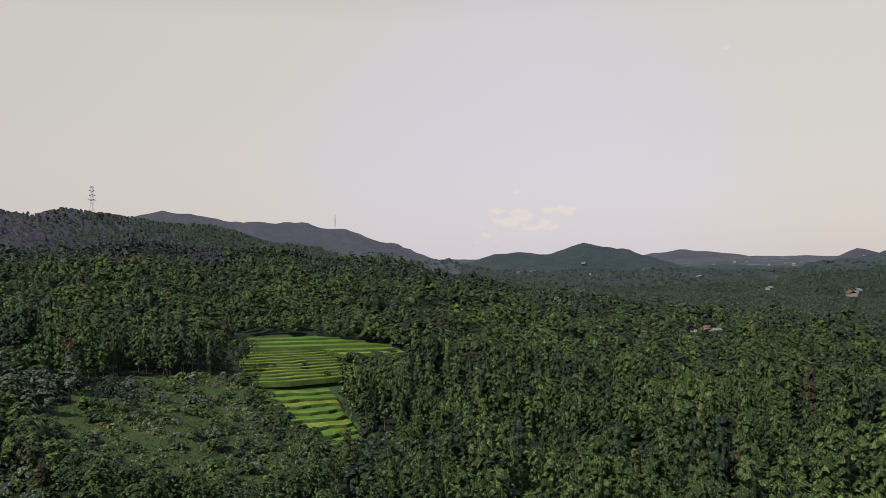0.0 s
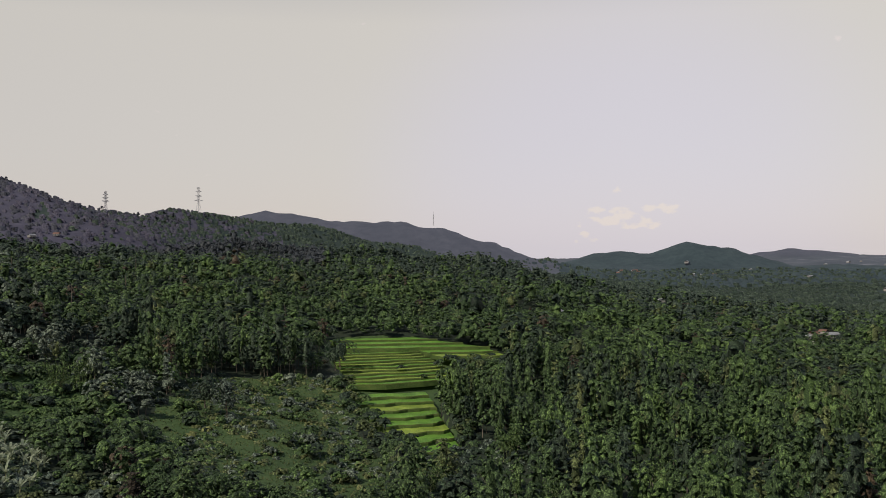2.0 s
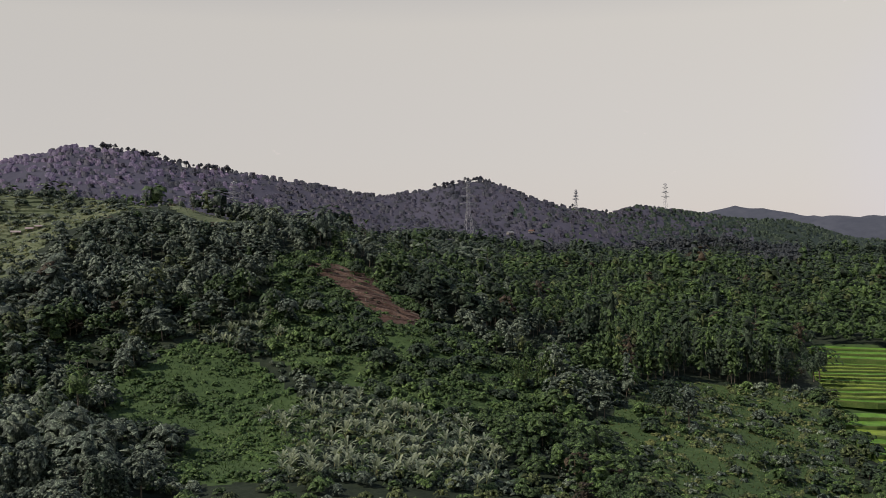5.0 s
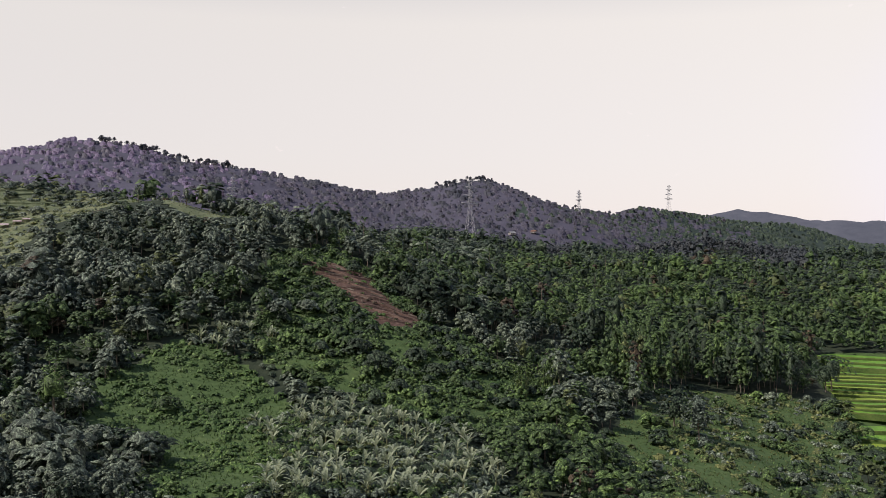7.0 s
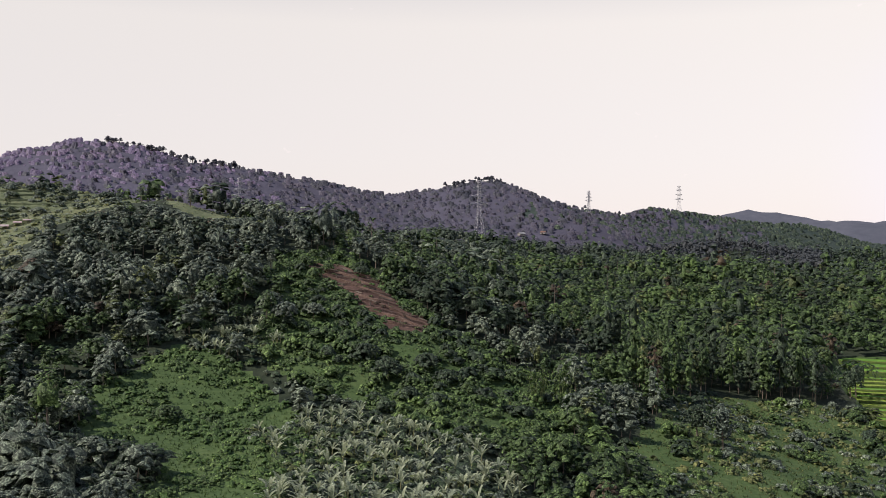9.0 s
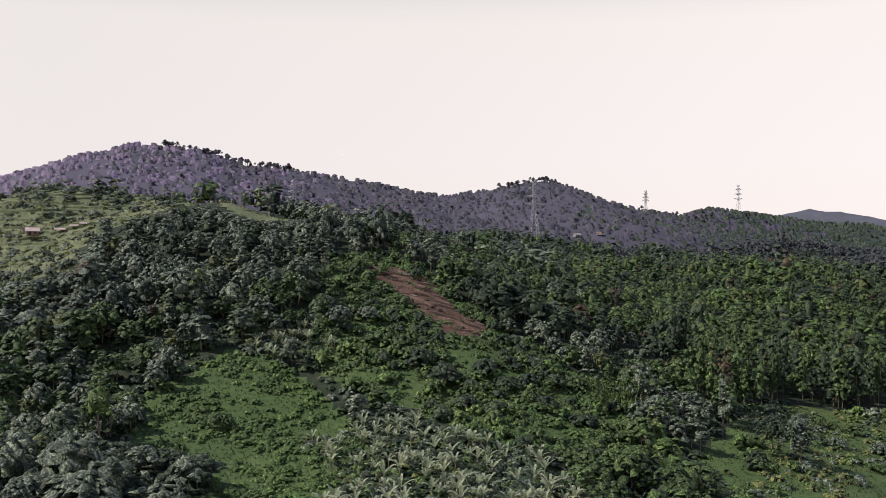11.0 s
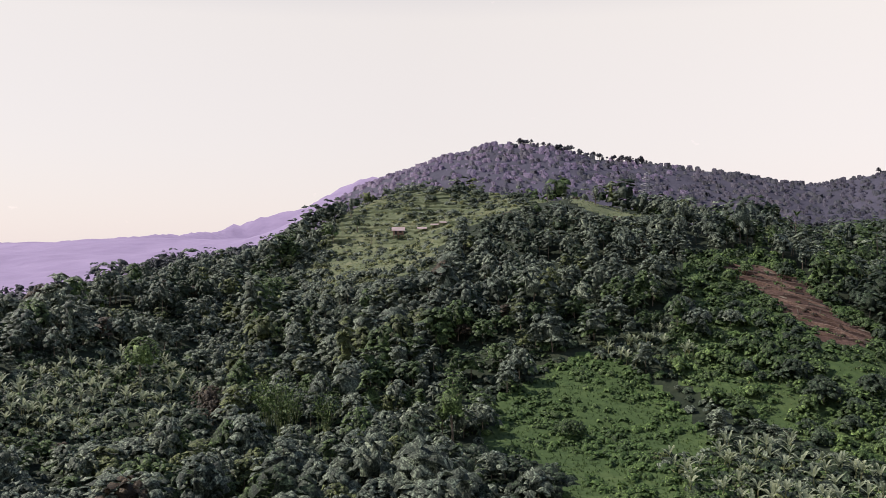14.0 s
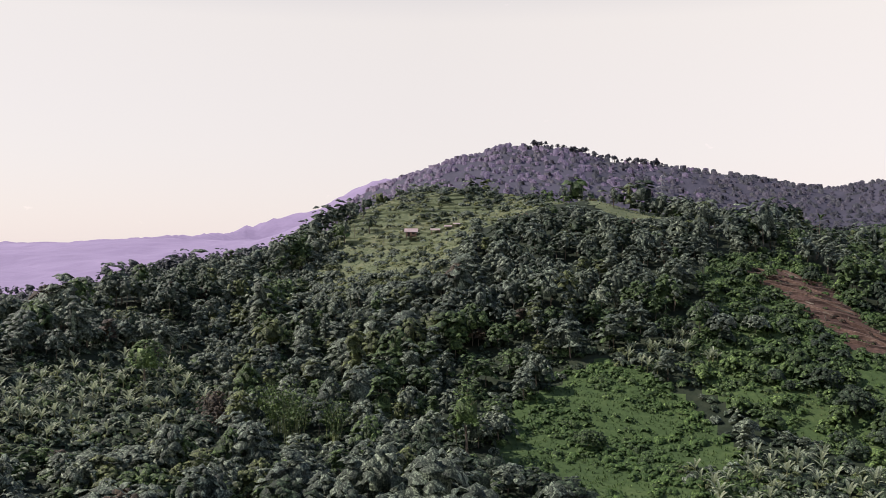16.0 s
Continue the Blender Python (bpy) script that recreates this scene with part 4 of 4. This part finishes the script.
# tall thin trees along the skyline of the long ridge
r = np.random.RandomState(79)
skyline = None
for k in range(150):
    s = r.uniform(0, 1)
    if k < 90:
        x, y = -278 + 100 * s, 786 + 54 * s
    elif k < 118:
        x, y = 8 + 44 * s, 890 + 4 * s
    else:
        x, y = 79 + 200 * s, 930 + 160 * s
    m = spot(x + r.normal() * 4, y + r.normal() * 4, r.uniform(0, 360), r.uniform(0.35, 0.85), -0.3, r.uniform(0.75, 1.1))
    if skyline is None:
        skyline = new("ridge_tree")
        part("trunk", trunk_quads(r, 11, 0.22, 3, 4), BARK, skyline, "bare thin trunk")
        crown = tree_cards(r, 9.0, 5.0, 34, 1.0, "round", 5)
        crown[:, :3, 2] = 1.8 + crown[:, :3, 2] * 0.82
        part("crown", crown, HAZED_LEAF[0], skyline)
        skyline.matrix_basis = m
        tagged(skyline, "tall thin dark tree standing on the ridge skyline", "tree", group="skyline trees")
    else:
        copy_thing(skyline, m @ Matrix.Diagonal([1 / v for v in skyline.scale] + [1]))

# coconut palms on the terrace of the middle slope
FROND = foliage("palm_frond", (0.040, 0.070, 0.024), (0.110, 0.160, 0.060), patch=0.2)
palm = None
for k in range(26):
    x, y = r.uniform(-20, 170), r.uniform(300, 520)
    m = spot(x, y, r.uniform(0, 360), r.uniform(0.85, 1.2))
    if palm is None:
        palm = new("coconut_palm")
        part("trunk", trunk_quads(r, 9.5, 0.16, 0, 6), BARK, palm)
        frond = part("frond", banana_leaf(3.0), FROND, palm)
        frond.matrix_basis = pose(0, 0, 8.6)
        for f in range(1, 11):
            b = new("frond", frond.data)
            b.parent = palm
            b.matrix_basis = pose(0, 0, 8.6, 0, r.uniform(-15, 30), 36 * f + r.uniform(-10, 10))
        palm.matrix_basis = m
        tagged(palm, "coconut palm with arching dark fronds", "palm", group="coconut palms")
    else:
        copy_thing(palm, m @ Matrix.Diagonal([1 / v for v in palm.scale] + [1]))

# ---- rice terraces ----
PADDIES = [foliage("rice_young", (0.120, 0.260, 0.030), (0.190, 0.370, 0.055), patch=0.25, through_light=0.15),
           foliage("rice_ripening", (0.200, 0.290, 0.038), (0.310, 0.400, 0.070), patch=0.25, through_light=0.15)]
for m in PADDIES:
    nodes, links = m.node_tree.nodes, m.node_tree.links
    grain = noise_node(nodes, links, 3.0, 5)
    bump = nodes.new("ShaderNodeBump")
    bump.inputs["Distance"].default_value = 0.25
    links.new(grain.outputs[0], bump.inputs["Height"])
    links.new(bump.outputs[0], nodes["Principled BSDF"].inputs["Normal"])
RISER = mottled("terrace_bank", [(0.030, 0.055, 0.012), (0.065, 0.105, 0.022), (0.110, 0.140, 0.036)], (0.3, 2.5), bump=0.1)
BUND = mottled("terrace_bund", [(0.040, 0.060, 0.014), (0.085, 0.110, 0.028), (0.130, 0.140, 0.045)], (0.4, 3.0))


def paddy_strip(parent, left, right, drop, mat, bow):
    """One level: a flat bay between two bowed edges, with a raised bund and a bank in front. left and right: far and near end points."""
    (lf, ln), (rf, rn) = left, right
    n = 12
    top, bank, bund = [], [], []
    z = parent["level"]
    for k in range(n):
        rows = []
        for s in (k / n, (k + 1) / n):
            b = bow * math.sin(math.pi * s) + 0.7 * math.sin(8 * s + 3 * z) + 0.4 * math.sin(17 * s + z)
            far = np.array([lf[0] + (rf[0] - lf[0]) * s, lf[1] + (rf[1] - lf[1]) * s - b * 0.9])
            near = np.array([ln[0] + (rn[0] - ln[0]) * s, ln[1] + (rn[1] - ln[1]) * s - b])
            rows.append((far, near))
        (f0, n0), (f1, n1) = rows
        top.append([(*f0, z), (*f1, z), (*n1, z), (*n0, z)])
        bank.append([(*n0, z + 0.02), (*n1, z + 0.02), (n1[0], n1[1] - 0.35, z - drop), (n0[0], n0[1] - 0.35, z - drop)])
        h, w = 0.28, 0.30
        bund.append([(n0[0], n0[1] + w, z + 0.004), (n1[0], n1[1] + w, z + 0.004), (n1[0], n1[1] + w * 0.4, z + h), (n0[0], n0[1] + w * 0.4, z + h)])
        bund.append([(n0[0], n0[1] + w * 0.4, z + h), (n1[0], n1[1] + w * 0.4, z + h), (n1[0], n1[1] - 0.03, z), (n0[0], n0[1] - 0.03, z)])
    for f, n in ((lf, ln), (rf, rn)):
        bank.append([(*f, z + 0.02), (*n, z + 0.02), (n[0], n[1] - 0.35, z - drop), (f[0], f[1], z - drop)])
    part("bed", top, mat, parent)
    part("bank", bank, RISER, parent, "dark earth bank")
    part("bund", bund, BUND, parent, "low grassy bund")


def terraces(levels, far_edge, near_edge, heights, bows, mats):
    """Levels stepping down from the far edge to the near edge; each edge is (left, right) in plan."""
    for k in range(levels):
        a, b = k / levels, (k + 1) / levels
        ends = [[tuple(np.array(far_edge[s]) + (np.array(near_edge[s]) - np.array(far_edge[s])) * v) for v in (a, b)] for s in (0, 1)]
        p = new("rice_terrace")
        z = heights[0] + (heights[1] - heights[0]) * a
        p["level"] = z
        paddy_strip(p, ends[0], ends[1], (heights[0] - heights[1]) / levels + 0.9, mats[k % len(mats)], bows[0] + (bows[1] - bows[0]) * a)
        tagged(p, "narrow stepped rice terrace with bright green rice", "rice terrace", group="rice terraces")


young, ripe = PADDIES
terraces(3, ((128, 325), (158, 313)), ((124, 298), (168, 276)), (2.9, 1.5), (0.5, 2.0), [young, young, young])
terraces(2, ((146, 287), (168, 276)), ((146, 268), (166, 260)), (1.1, 0.2), (0.5, 1.0), [young, ripe])
terraces(11, ((117, 296), (146, 287)), ((104, 244), (138, 240)), (0.9, -2.6), (0.5, 2.6), [young, ripe, ripe, young, ripe])
terraces(8, ((99, 238), (120, 231)), ((89, 176), (101, 178)), (-3.6, -7.4), (0.5, 0.8), [young, young, ripe])
r = np.random.RandomState(83)
x, y = r.uniform(112, 150, 12), r.uniform(236, 262, 12)
k = x - 112 > (y - 236) * -0.2 + 12
grown("terrace_scrub", "leafy bushes growing between rice terraces", "shrubs", x[k], y[k], np.array([0, 1, 3])[r.randint(0, 3, k.sum())], bushes, 85, sink=-1.0)

for n, edge in enumerate(([(139, 238), (170, 256), (170, 268), (147, 266)], [(104, 178), (122, 206), (142, 240), (124, 231), (103, 182)], [(84, 172), (90, 170), (97, 236), (104, 262), (94, 236)])):
    x, y = in_patch(edge, 2.6, 140 + n)
    grown("terrace_edge_scrub", "leafy dark bushes along the terrace edges", "shrubs", x, y, np.array([0, 1, 0, 3])[r.randint(0, 4, len(x))], bushes, 144 + n, (0.7, 1.3))

# ---- huts and houses ----
PLANK = mottled("weathered_plank", [(0.12, 0.075, 0.055), (0.22, 0.14, 0.105), (0.32, 0.22, 0.17)], (0.8, 7.0))
TIN = mottled("faded_red_tin", [(0.34, 0.24, 0.23), (0.44, 0.34, 0.33), (0.56, 0.47, 0.45)], (0.7, 5.0), rough=0.5)
TILE = mottled("clay_roof_tile", [(0.13, 0.070, 0.050), (0.19, 0.105, 0.078), (0.26, 0.165, 0.13)], (0.3, 3.0))
PALE_ROOF = mottled("pale_sheet_roof", [(0.20, 0.20, 0.20), (0.28, 0.28, 0.28), (0.38, 0.37, 0.37)], (0.3, 3.0), rough=0.5)
WALL = mottled("painted_wall", [(0.22, 0.20, 0.18), (0.30, 0.28, 0.26), (0.40, 0.38, 0.35)], (0.4, 4.0))
DARK = mottled("dark_opening", [(0.012, 0.012, 0.014), (0.025, 0.024, 0.024)], (0.5, 4.0), rough=0.3)
STEEL = mottled("galvanised_steel", [(0.34, 0.33, 0.34), (0.45, 0.44, 0.45), (0.55, 0.54, 0.55)], (0.3, 3.0), rough=0.5)


def box(cx, cy, cz, sx, sy, sz, bevel=0.02):
    bm = bmesh.new()
    bmesh.ops.create_cube(bm, size=1, matrix=Matrix.Translation((cx, cy, cz)) @ Matrix.Diagonal((sx, sy, sz, 1)))
    if bevel:
        bmesh.ops.bevel(bm, geom=bm.edges[:], offset=bevel, segments=1, affect="EDGES")
    return bm


def gable(width, depth, low, high, over=0.35, thick=0.09):
    """Two thick roof slopes over a ridge along x."""
    bm = bmesh.new()
    hx, hy = width / 2 + over, depth / 2 + over
    for s in (-1, 1):
        outer = [(-hx, 0, high), (hx, 0, high), (hx, s * hy, low - over * 0.4), (-hx, s * hy, low - over * 0.4)]
        vs = [bm.verts.new(p) for p in outer] + [bm.verts.new((p[0], p[1], p[2] - thick)) for p in outer]
        for f in ((0, 1, 2, 3), (7, 6, 5, 4), (0, 4, 5, 1), (1, 5, 6, 2), (2, 6, 7, 3), (3, 7, 4, 0)):
            bm.faces.new([vs[i] for i in f])
    bmesh.ops.recalc_face_normals(bm, faces=bm.faces[:])
    return bm


def field_hut():
    p = new("field_hut")
    for sx in (-1.7, 0, 1.7):
        for sy in (-1.2, 1.2):
            bm_part("post", box(sx, sy, 0.6, 0.16, 0.16, 2.0), PLANK, p)
    bm_part("floor", box(0, 0, 1.0, 3.9, 2.8, 0.14), PLANK, p)
    for sy in (-1.25, 1.25):
        bm_part("wall", box(0, sy, 1.85, 3.6, 0.1, 1.6), PLANK, p)
    for sx in (-1.75, 1.75):
        bm_part("wall", box(sx, 0, 1.85, 0.1, 2.4, 1.6), PLANK, p)
    # no holes in the wall: near-black panels paint the shade inside
    bm_part("door", box(-0.8, -1.32, 1.75, 0.8, 0.06, 1.4), DARK, p, "near-black panel for the shaded doorway")
    bm_part("window", box(0.8, -1.32, 1.95, 0.8, 0.06, 0.7), DARK, p, "near-black panel for the shaded open window")
    bm_part("roof", gable(3.8, 2.8, 2.6, 3.7, 0.45), TIN, p, "faded pinkish tin roof")
    return p


hut = field_hut()
hut.matrix_basis = spot(-128, 294, 26, 0.85, 0.3)
tagged(hut, "small wooden field hut with faded pink tin roof", "hut")
for x, y, turn, s in ((-121.5, 297, 30, 0.62), (-118, 298.5, 20, 0.5), (-116, 300, 35, 0.45)):
    shed = new("shed")
    for sx in (-1.9, 1.9):
        for sy in (-1.2, 1.2):
            bm_part("post", box(sx, sy, 0.8, 0.14, 0.14, 2.2), PLANK, shed)
    bm_part("roof", gable(4.2, 2.6, 1.8, 2.5, 0.3), TIN, shed, "low faded tin roof")
    shed.matrix_basis = spot(x, y, turn, s, 0.1)
    tagged(shed, "low open farm shed with a tin roof", "shed", group="hill sheds")
for x, y, h in ((-117, 303, 4.6), (-149, 296, 5.5), (-135, 290, 3.2)):
    post = part("pole", trunk_quads(r, h, 0.09, 0, 6), BARK, None)
    post.matrix_basis = spot(x, y)
    tagged(post, "weathered wooden pole standing in hill grass", "pole", group="hill poles")


def bank_mesh(line, height, depth, mat, name):
    """A low bank with a rounded lip along a line of places."""
    q, rows = [], []
    for x, y in line:
        z = float(land(x, y))
        h = height * (1 + 0.35 * math.sin(x * 0.9 + y))
        rows.append(((x, y - depth, z - 0.3), (x, y - depth * 0.6, z + h), (x, y + depth * 0.5, z + h * 1.1), (x, y + depth * 1.6, z - 0.1)))
    for p0, p1 in zip(rows, rows[1:]):
        for a in range(3):
            q.append([p0[a], p1[a], p1[a + 1], p0[a + 1]])
    return part(name, q, mat, None)


# contour banks across the hilltop grass
scan = np.arange(244, 366, 0.5)
for level in np.arange(38.0, 57.0, 1.5):
    line = []
    for x in np.arange(-172, -92, 2.0):
        up = land(np.full(len(scan), x), scan) > level
        hit = np.nonzero(up)[0]
        y = float(scan[hit[0]]) + 0.8 * math.sin(x * 0.21 + level) if len(hit) and hit[0] > 0 else None
        if y is not None and bool(inside(x, y, HILL_PATCH)) and math.sin(x * 0.13 + level * 2.1) > -0.6:
            line.append((x, y))
        if (y is None or x > -94 or not line or line[-1][0] != x) and line:
            if len(line) > 3:
                tagged(bank_mesh(line, 0.45, 0.5, HILL_GRASS, "field_bank"), "low grassy bank along the hill contour", "bank", group="field banks")
            line = []
# soil banks across the felled clearing
for y in np.arange(233, 271, 3.1):
    line = [(x, y + 0.7 * math.sin(x * 0.5 + y)) for x in np.arange(-30, 6, 1.2)]
    line = [p for p in line if bool(inside(p[0], p[1], CLEARING))]
    if len(line) > 3:
        tagged(bank_mesh(line, 0.4, 0.35, SOIL_LIP, "soil_bank"), "low bank of pale dug soil", "bank", group="soil banks")
# field banks along the hilltop path
for x0, y0, x1, y1 in ((-150, 293, -131, 291), (-124, 297, -104, 306)):
    q = []
    for k in range(14):
        pts = []
        for s in (k / 14, (k + 1) / 14):
            x, y = x0 + (x1 - x0) * s, y0 + (y1 - y0) * s + 0.6 * math.sin(5 * s)
            z = float(land(x, y))
            pts.append(((x, y - 0.7, z - 0.2), (x, y - 0.4, z + 0.55), (x, y + 0.5, z + 0.65), (x, y + 1.0, z - 0.1)))
        for a in range(3):
            q.append([pts[0][a], pts[1][a], pts[1][a + 1], pts[0][a + 1]])
    tagged(part("field_bank", q, HILL_GRASS, None), "low grassy field bank on the hilltop", "bank", group="field banks")


def house(width, depth, storey, roof_mat):
    p = new("house")
    for sy in (-1, 1):
        bm_part("wall", box(0, sy * depth / 2, storey / 2, width, 0.2, storey), WALL, p)
    for sx in (-1, 1):
        bm_part("wall", box(sx * (width / 2 - 0.1), 0, storey / 2, 0.2, depth - 0.2, storey), WALL, p)
    bm_part("roof", gable(width, depth, storey, storey + depth * 0.3, 0.6, 0.15), roof_mat, p)
    bm_part("door", box(0, -depth / 2 - 0.12, 1.0, 0.95, 0.06, 2.0), DARK, p)
    for sx in (-0.3, 0.3):
        bm_part("window", box(sx * width, -depth / 2 - 0.12, 1.5, 1.3, 0.06, 1.1), DARK, p)
    return p


r = np.random.RandomState(89)
red, white = house(9, 7, 3.2, TILE), house(10, 6, 3.2, PALE_ROOF)
longhall = house(34, 10, 4.5, PALE_ROOF)
tagged(red, "low village house with clay tiled roof", "house", group="valley houses")
tagged(white, "white-walled valley house with a pale sheet roof", "house", group="valley houses")
tagged(longhall, "long pale shed-like building below the hills", "building")
used = {"r": 0, "w": 0}
for x, y, k in SITES:
    base = red if k == "r" else white
    m = spot(x, y, r.uniform(-40, 100), r.uniform(0.42, 0.6) if math.hypot(x, y) < 800 else r.uniform(0.85, 1.2), 0.4)
    if used[k]:
        copy_thing(base, m @ Matrix.Diagonal([1 / v for v in base.scale] + [1]))
    else:
        base.matrix_basis = m
    used[k] += 1
longhall.matrix_basis = spot(1690, 1786, 42, 1.0, 1.5)
for k in range(16):
    x, y = 2300 + r.uniform(-200, 700), 1560 + r.uniform(-200, 300)
    copy_thing(white, spot(x, y, r.uniform(0, 90), r.uniform(0.8, 1.4), 1.0) @ Matrix.Diagonal([1 / v for v in white.scale] + [1]))

# ---- power line ----


def beam(a, b, w):
    """A square steel member between two points."""
    a, b = np.array(a, float), np.array(b, float)
    d = (b - a) / np.linalg.norm(b - a)
    u = np.cross(d, (0.21, 0.35, 0.91))
    u = u / np.linalg.norm(u) * w / 2
    v = np.cross(d, u)
    ring = [u + v, u - v, -u - v, v - u]
    return [[a + p, a + q, b + q, b + p] for p, q in zip(ring, ring[1:] + ring[:1])]


def pylon(height):
    p = new("pylon")
    wide, waist = height * 0.085, height * 0.022

    def half(z):
        return wide + (waist - wide) * min(1, z / (height * 0.62))

    levels = [height * k for k in (0, 0.14, 0.27, 0.38, 0.48, 0.56, 0.62, 0.72, 0.82, 0.92, 1.0)]
    for sx, sy in ((-1, -1), (1, -1), (1, 1), (-1, 1)):
        q = []
        for a, b in zip(levels, levels[1:]):
            q += beam((sx * half(a), sy * half(a), a), (sx * half(b), sy * half(b), b), 0.17)
        part("leg", q, STEEL, p)
    for turn in range(4):
        q = []
        c, s = round(math.cos(turn * math.pi / 2)), round(math.sin(turn * math.pi / 2))
        for a, b in zip(levels, levels[1:]):
            for flip in (-1, 1):
                p0, p1 = (flip * half(a), half(a)), (-flip * half(b), half(b))
                q += beam((p0[0] * c - p0[1] * s, p0[0] * s + p0[1] * c, a), (p1[0] * c - p1[1] * s, p1[0] * s + p1[1] * c, b), 0.09)
        tagged(part("bracing", q, STEEL, p), kind="stuff")
    for z, reach in ((0.66, 0.15), (0.78, 0.125), (0.90, 0.10), (0.99, 0.06)):
        q = []
        for s in (-1, 1):
            for side in (-1, 1):
                q += beam((s * waist * height * 0, side * waist, z * height + 1.0), (s * reach * height, 0, z * height), 0.26)
                q += beam((0, side * waist, z * height - 0.8), (s * reach * height, 0, z * height), 0.26)
        tagged(part("crossarm", q, STEEL, p), kind="stuff")
    return tagged(p, "grey steel lattice power pylon rising above the ridge", "pylon", group="power line")


for x, y, top, turn in ((26, 682, 85.6, 20), (133, 885, 92.1, 25), (285, 1165, 117.5, 30), (-141, 671, 86, 15)):
    ground_z = float(land(x, y))
    t = pylon(top - ground_z)
    t.matrix_basis = pose(x, y, ground_z - 0.2, 0, 0, turn)
mast = new("radio_mast")
mz = float(land(940, 1769))
for k in range(3):
    a = k * 2.094
    part("leg", beam((1.2 * math.cos(a), 1.2 * math.sin(a), 0), (0.5 * math.cos(a), 0.5 * math.sin(a), 24), 0.5), STEEL, mast)
part("antenna", beam((0, 0, 23), (0, 0, 32), 0.5), STEEL, mast)
mast.matrix_basis = pose(940, 1769, mz - 0.5)
tagged(mast, "thin radio mast on the distant ridge", "mast")

# ---- felled clearing: cut stems and stumps on bare soil ----
r = np.random.RandomState(97)
xs, ys = in_patch(CLEARING, 3.6, 98)
for x, y in zip(xs, ys):
    z = float(land(x, y))
    if r.uniform() < 0.6:
        length, a = r.uniform(1.5, 4.0), r.uniform(-0.5, 0.5)
        dx, dy = math.cos(a) * length / 2, math.sin(a) * length / 2
        ends = [(x - dx, y - dy), (x + dx, y + dy)]
        (x0, y0), (x1, y1) = ends
        log = part("felled_stem", beam((x0, y0, float(land(x0, y0)) + 0.1), (x1, y1, float(land(x1, y1)) + 0.12), 0.26), BARK, None)
        tagged(log, "cut grey-brown tree stem lying on bare soil", "log", group="felled stems")
    else:
        stump = part("stump", trunk_quads(r, 1.0, 0.18, 0, 7), BARK, None)
        stump.matrix_basis = pose(x, y, z - 0.1)
        tagged(stump, "short cut tree stump in red soil", "stump", group="stumps")
x, y = in_patch(CLEARING, 2.4, 99)
k = wave(x, y, 9, 100) > -0.1
grown("clearing_weeds", "sparse weeds on the bare red clearing", "shrubs", x[k], y[k], np.array([3, 6, 5])[r.randint(0, 3, k.sum())], herbs, 102, (0.5, 0.9))
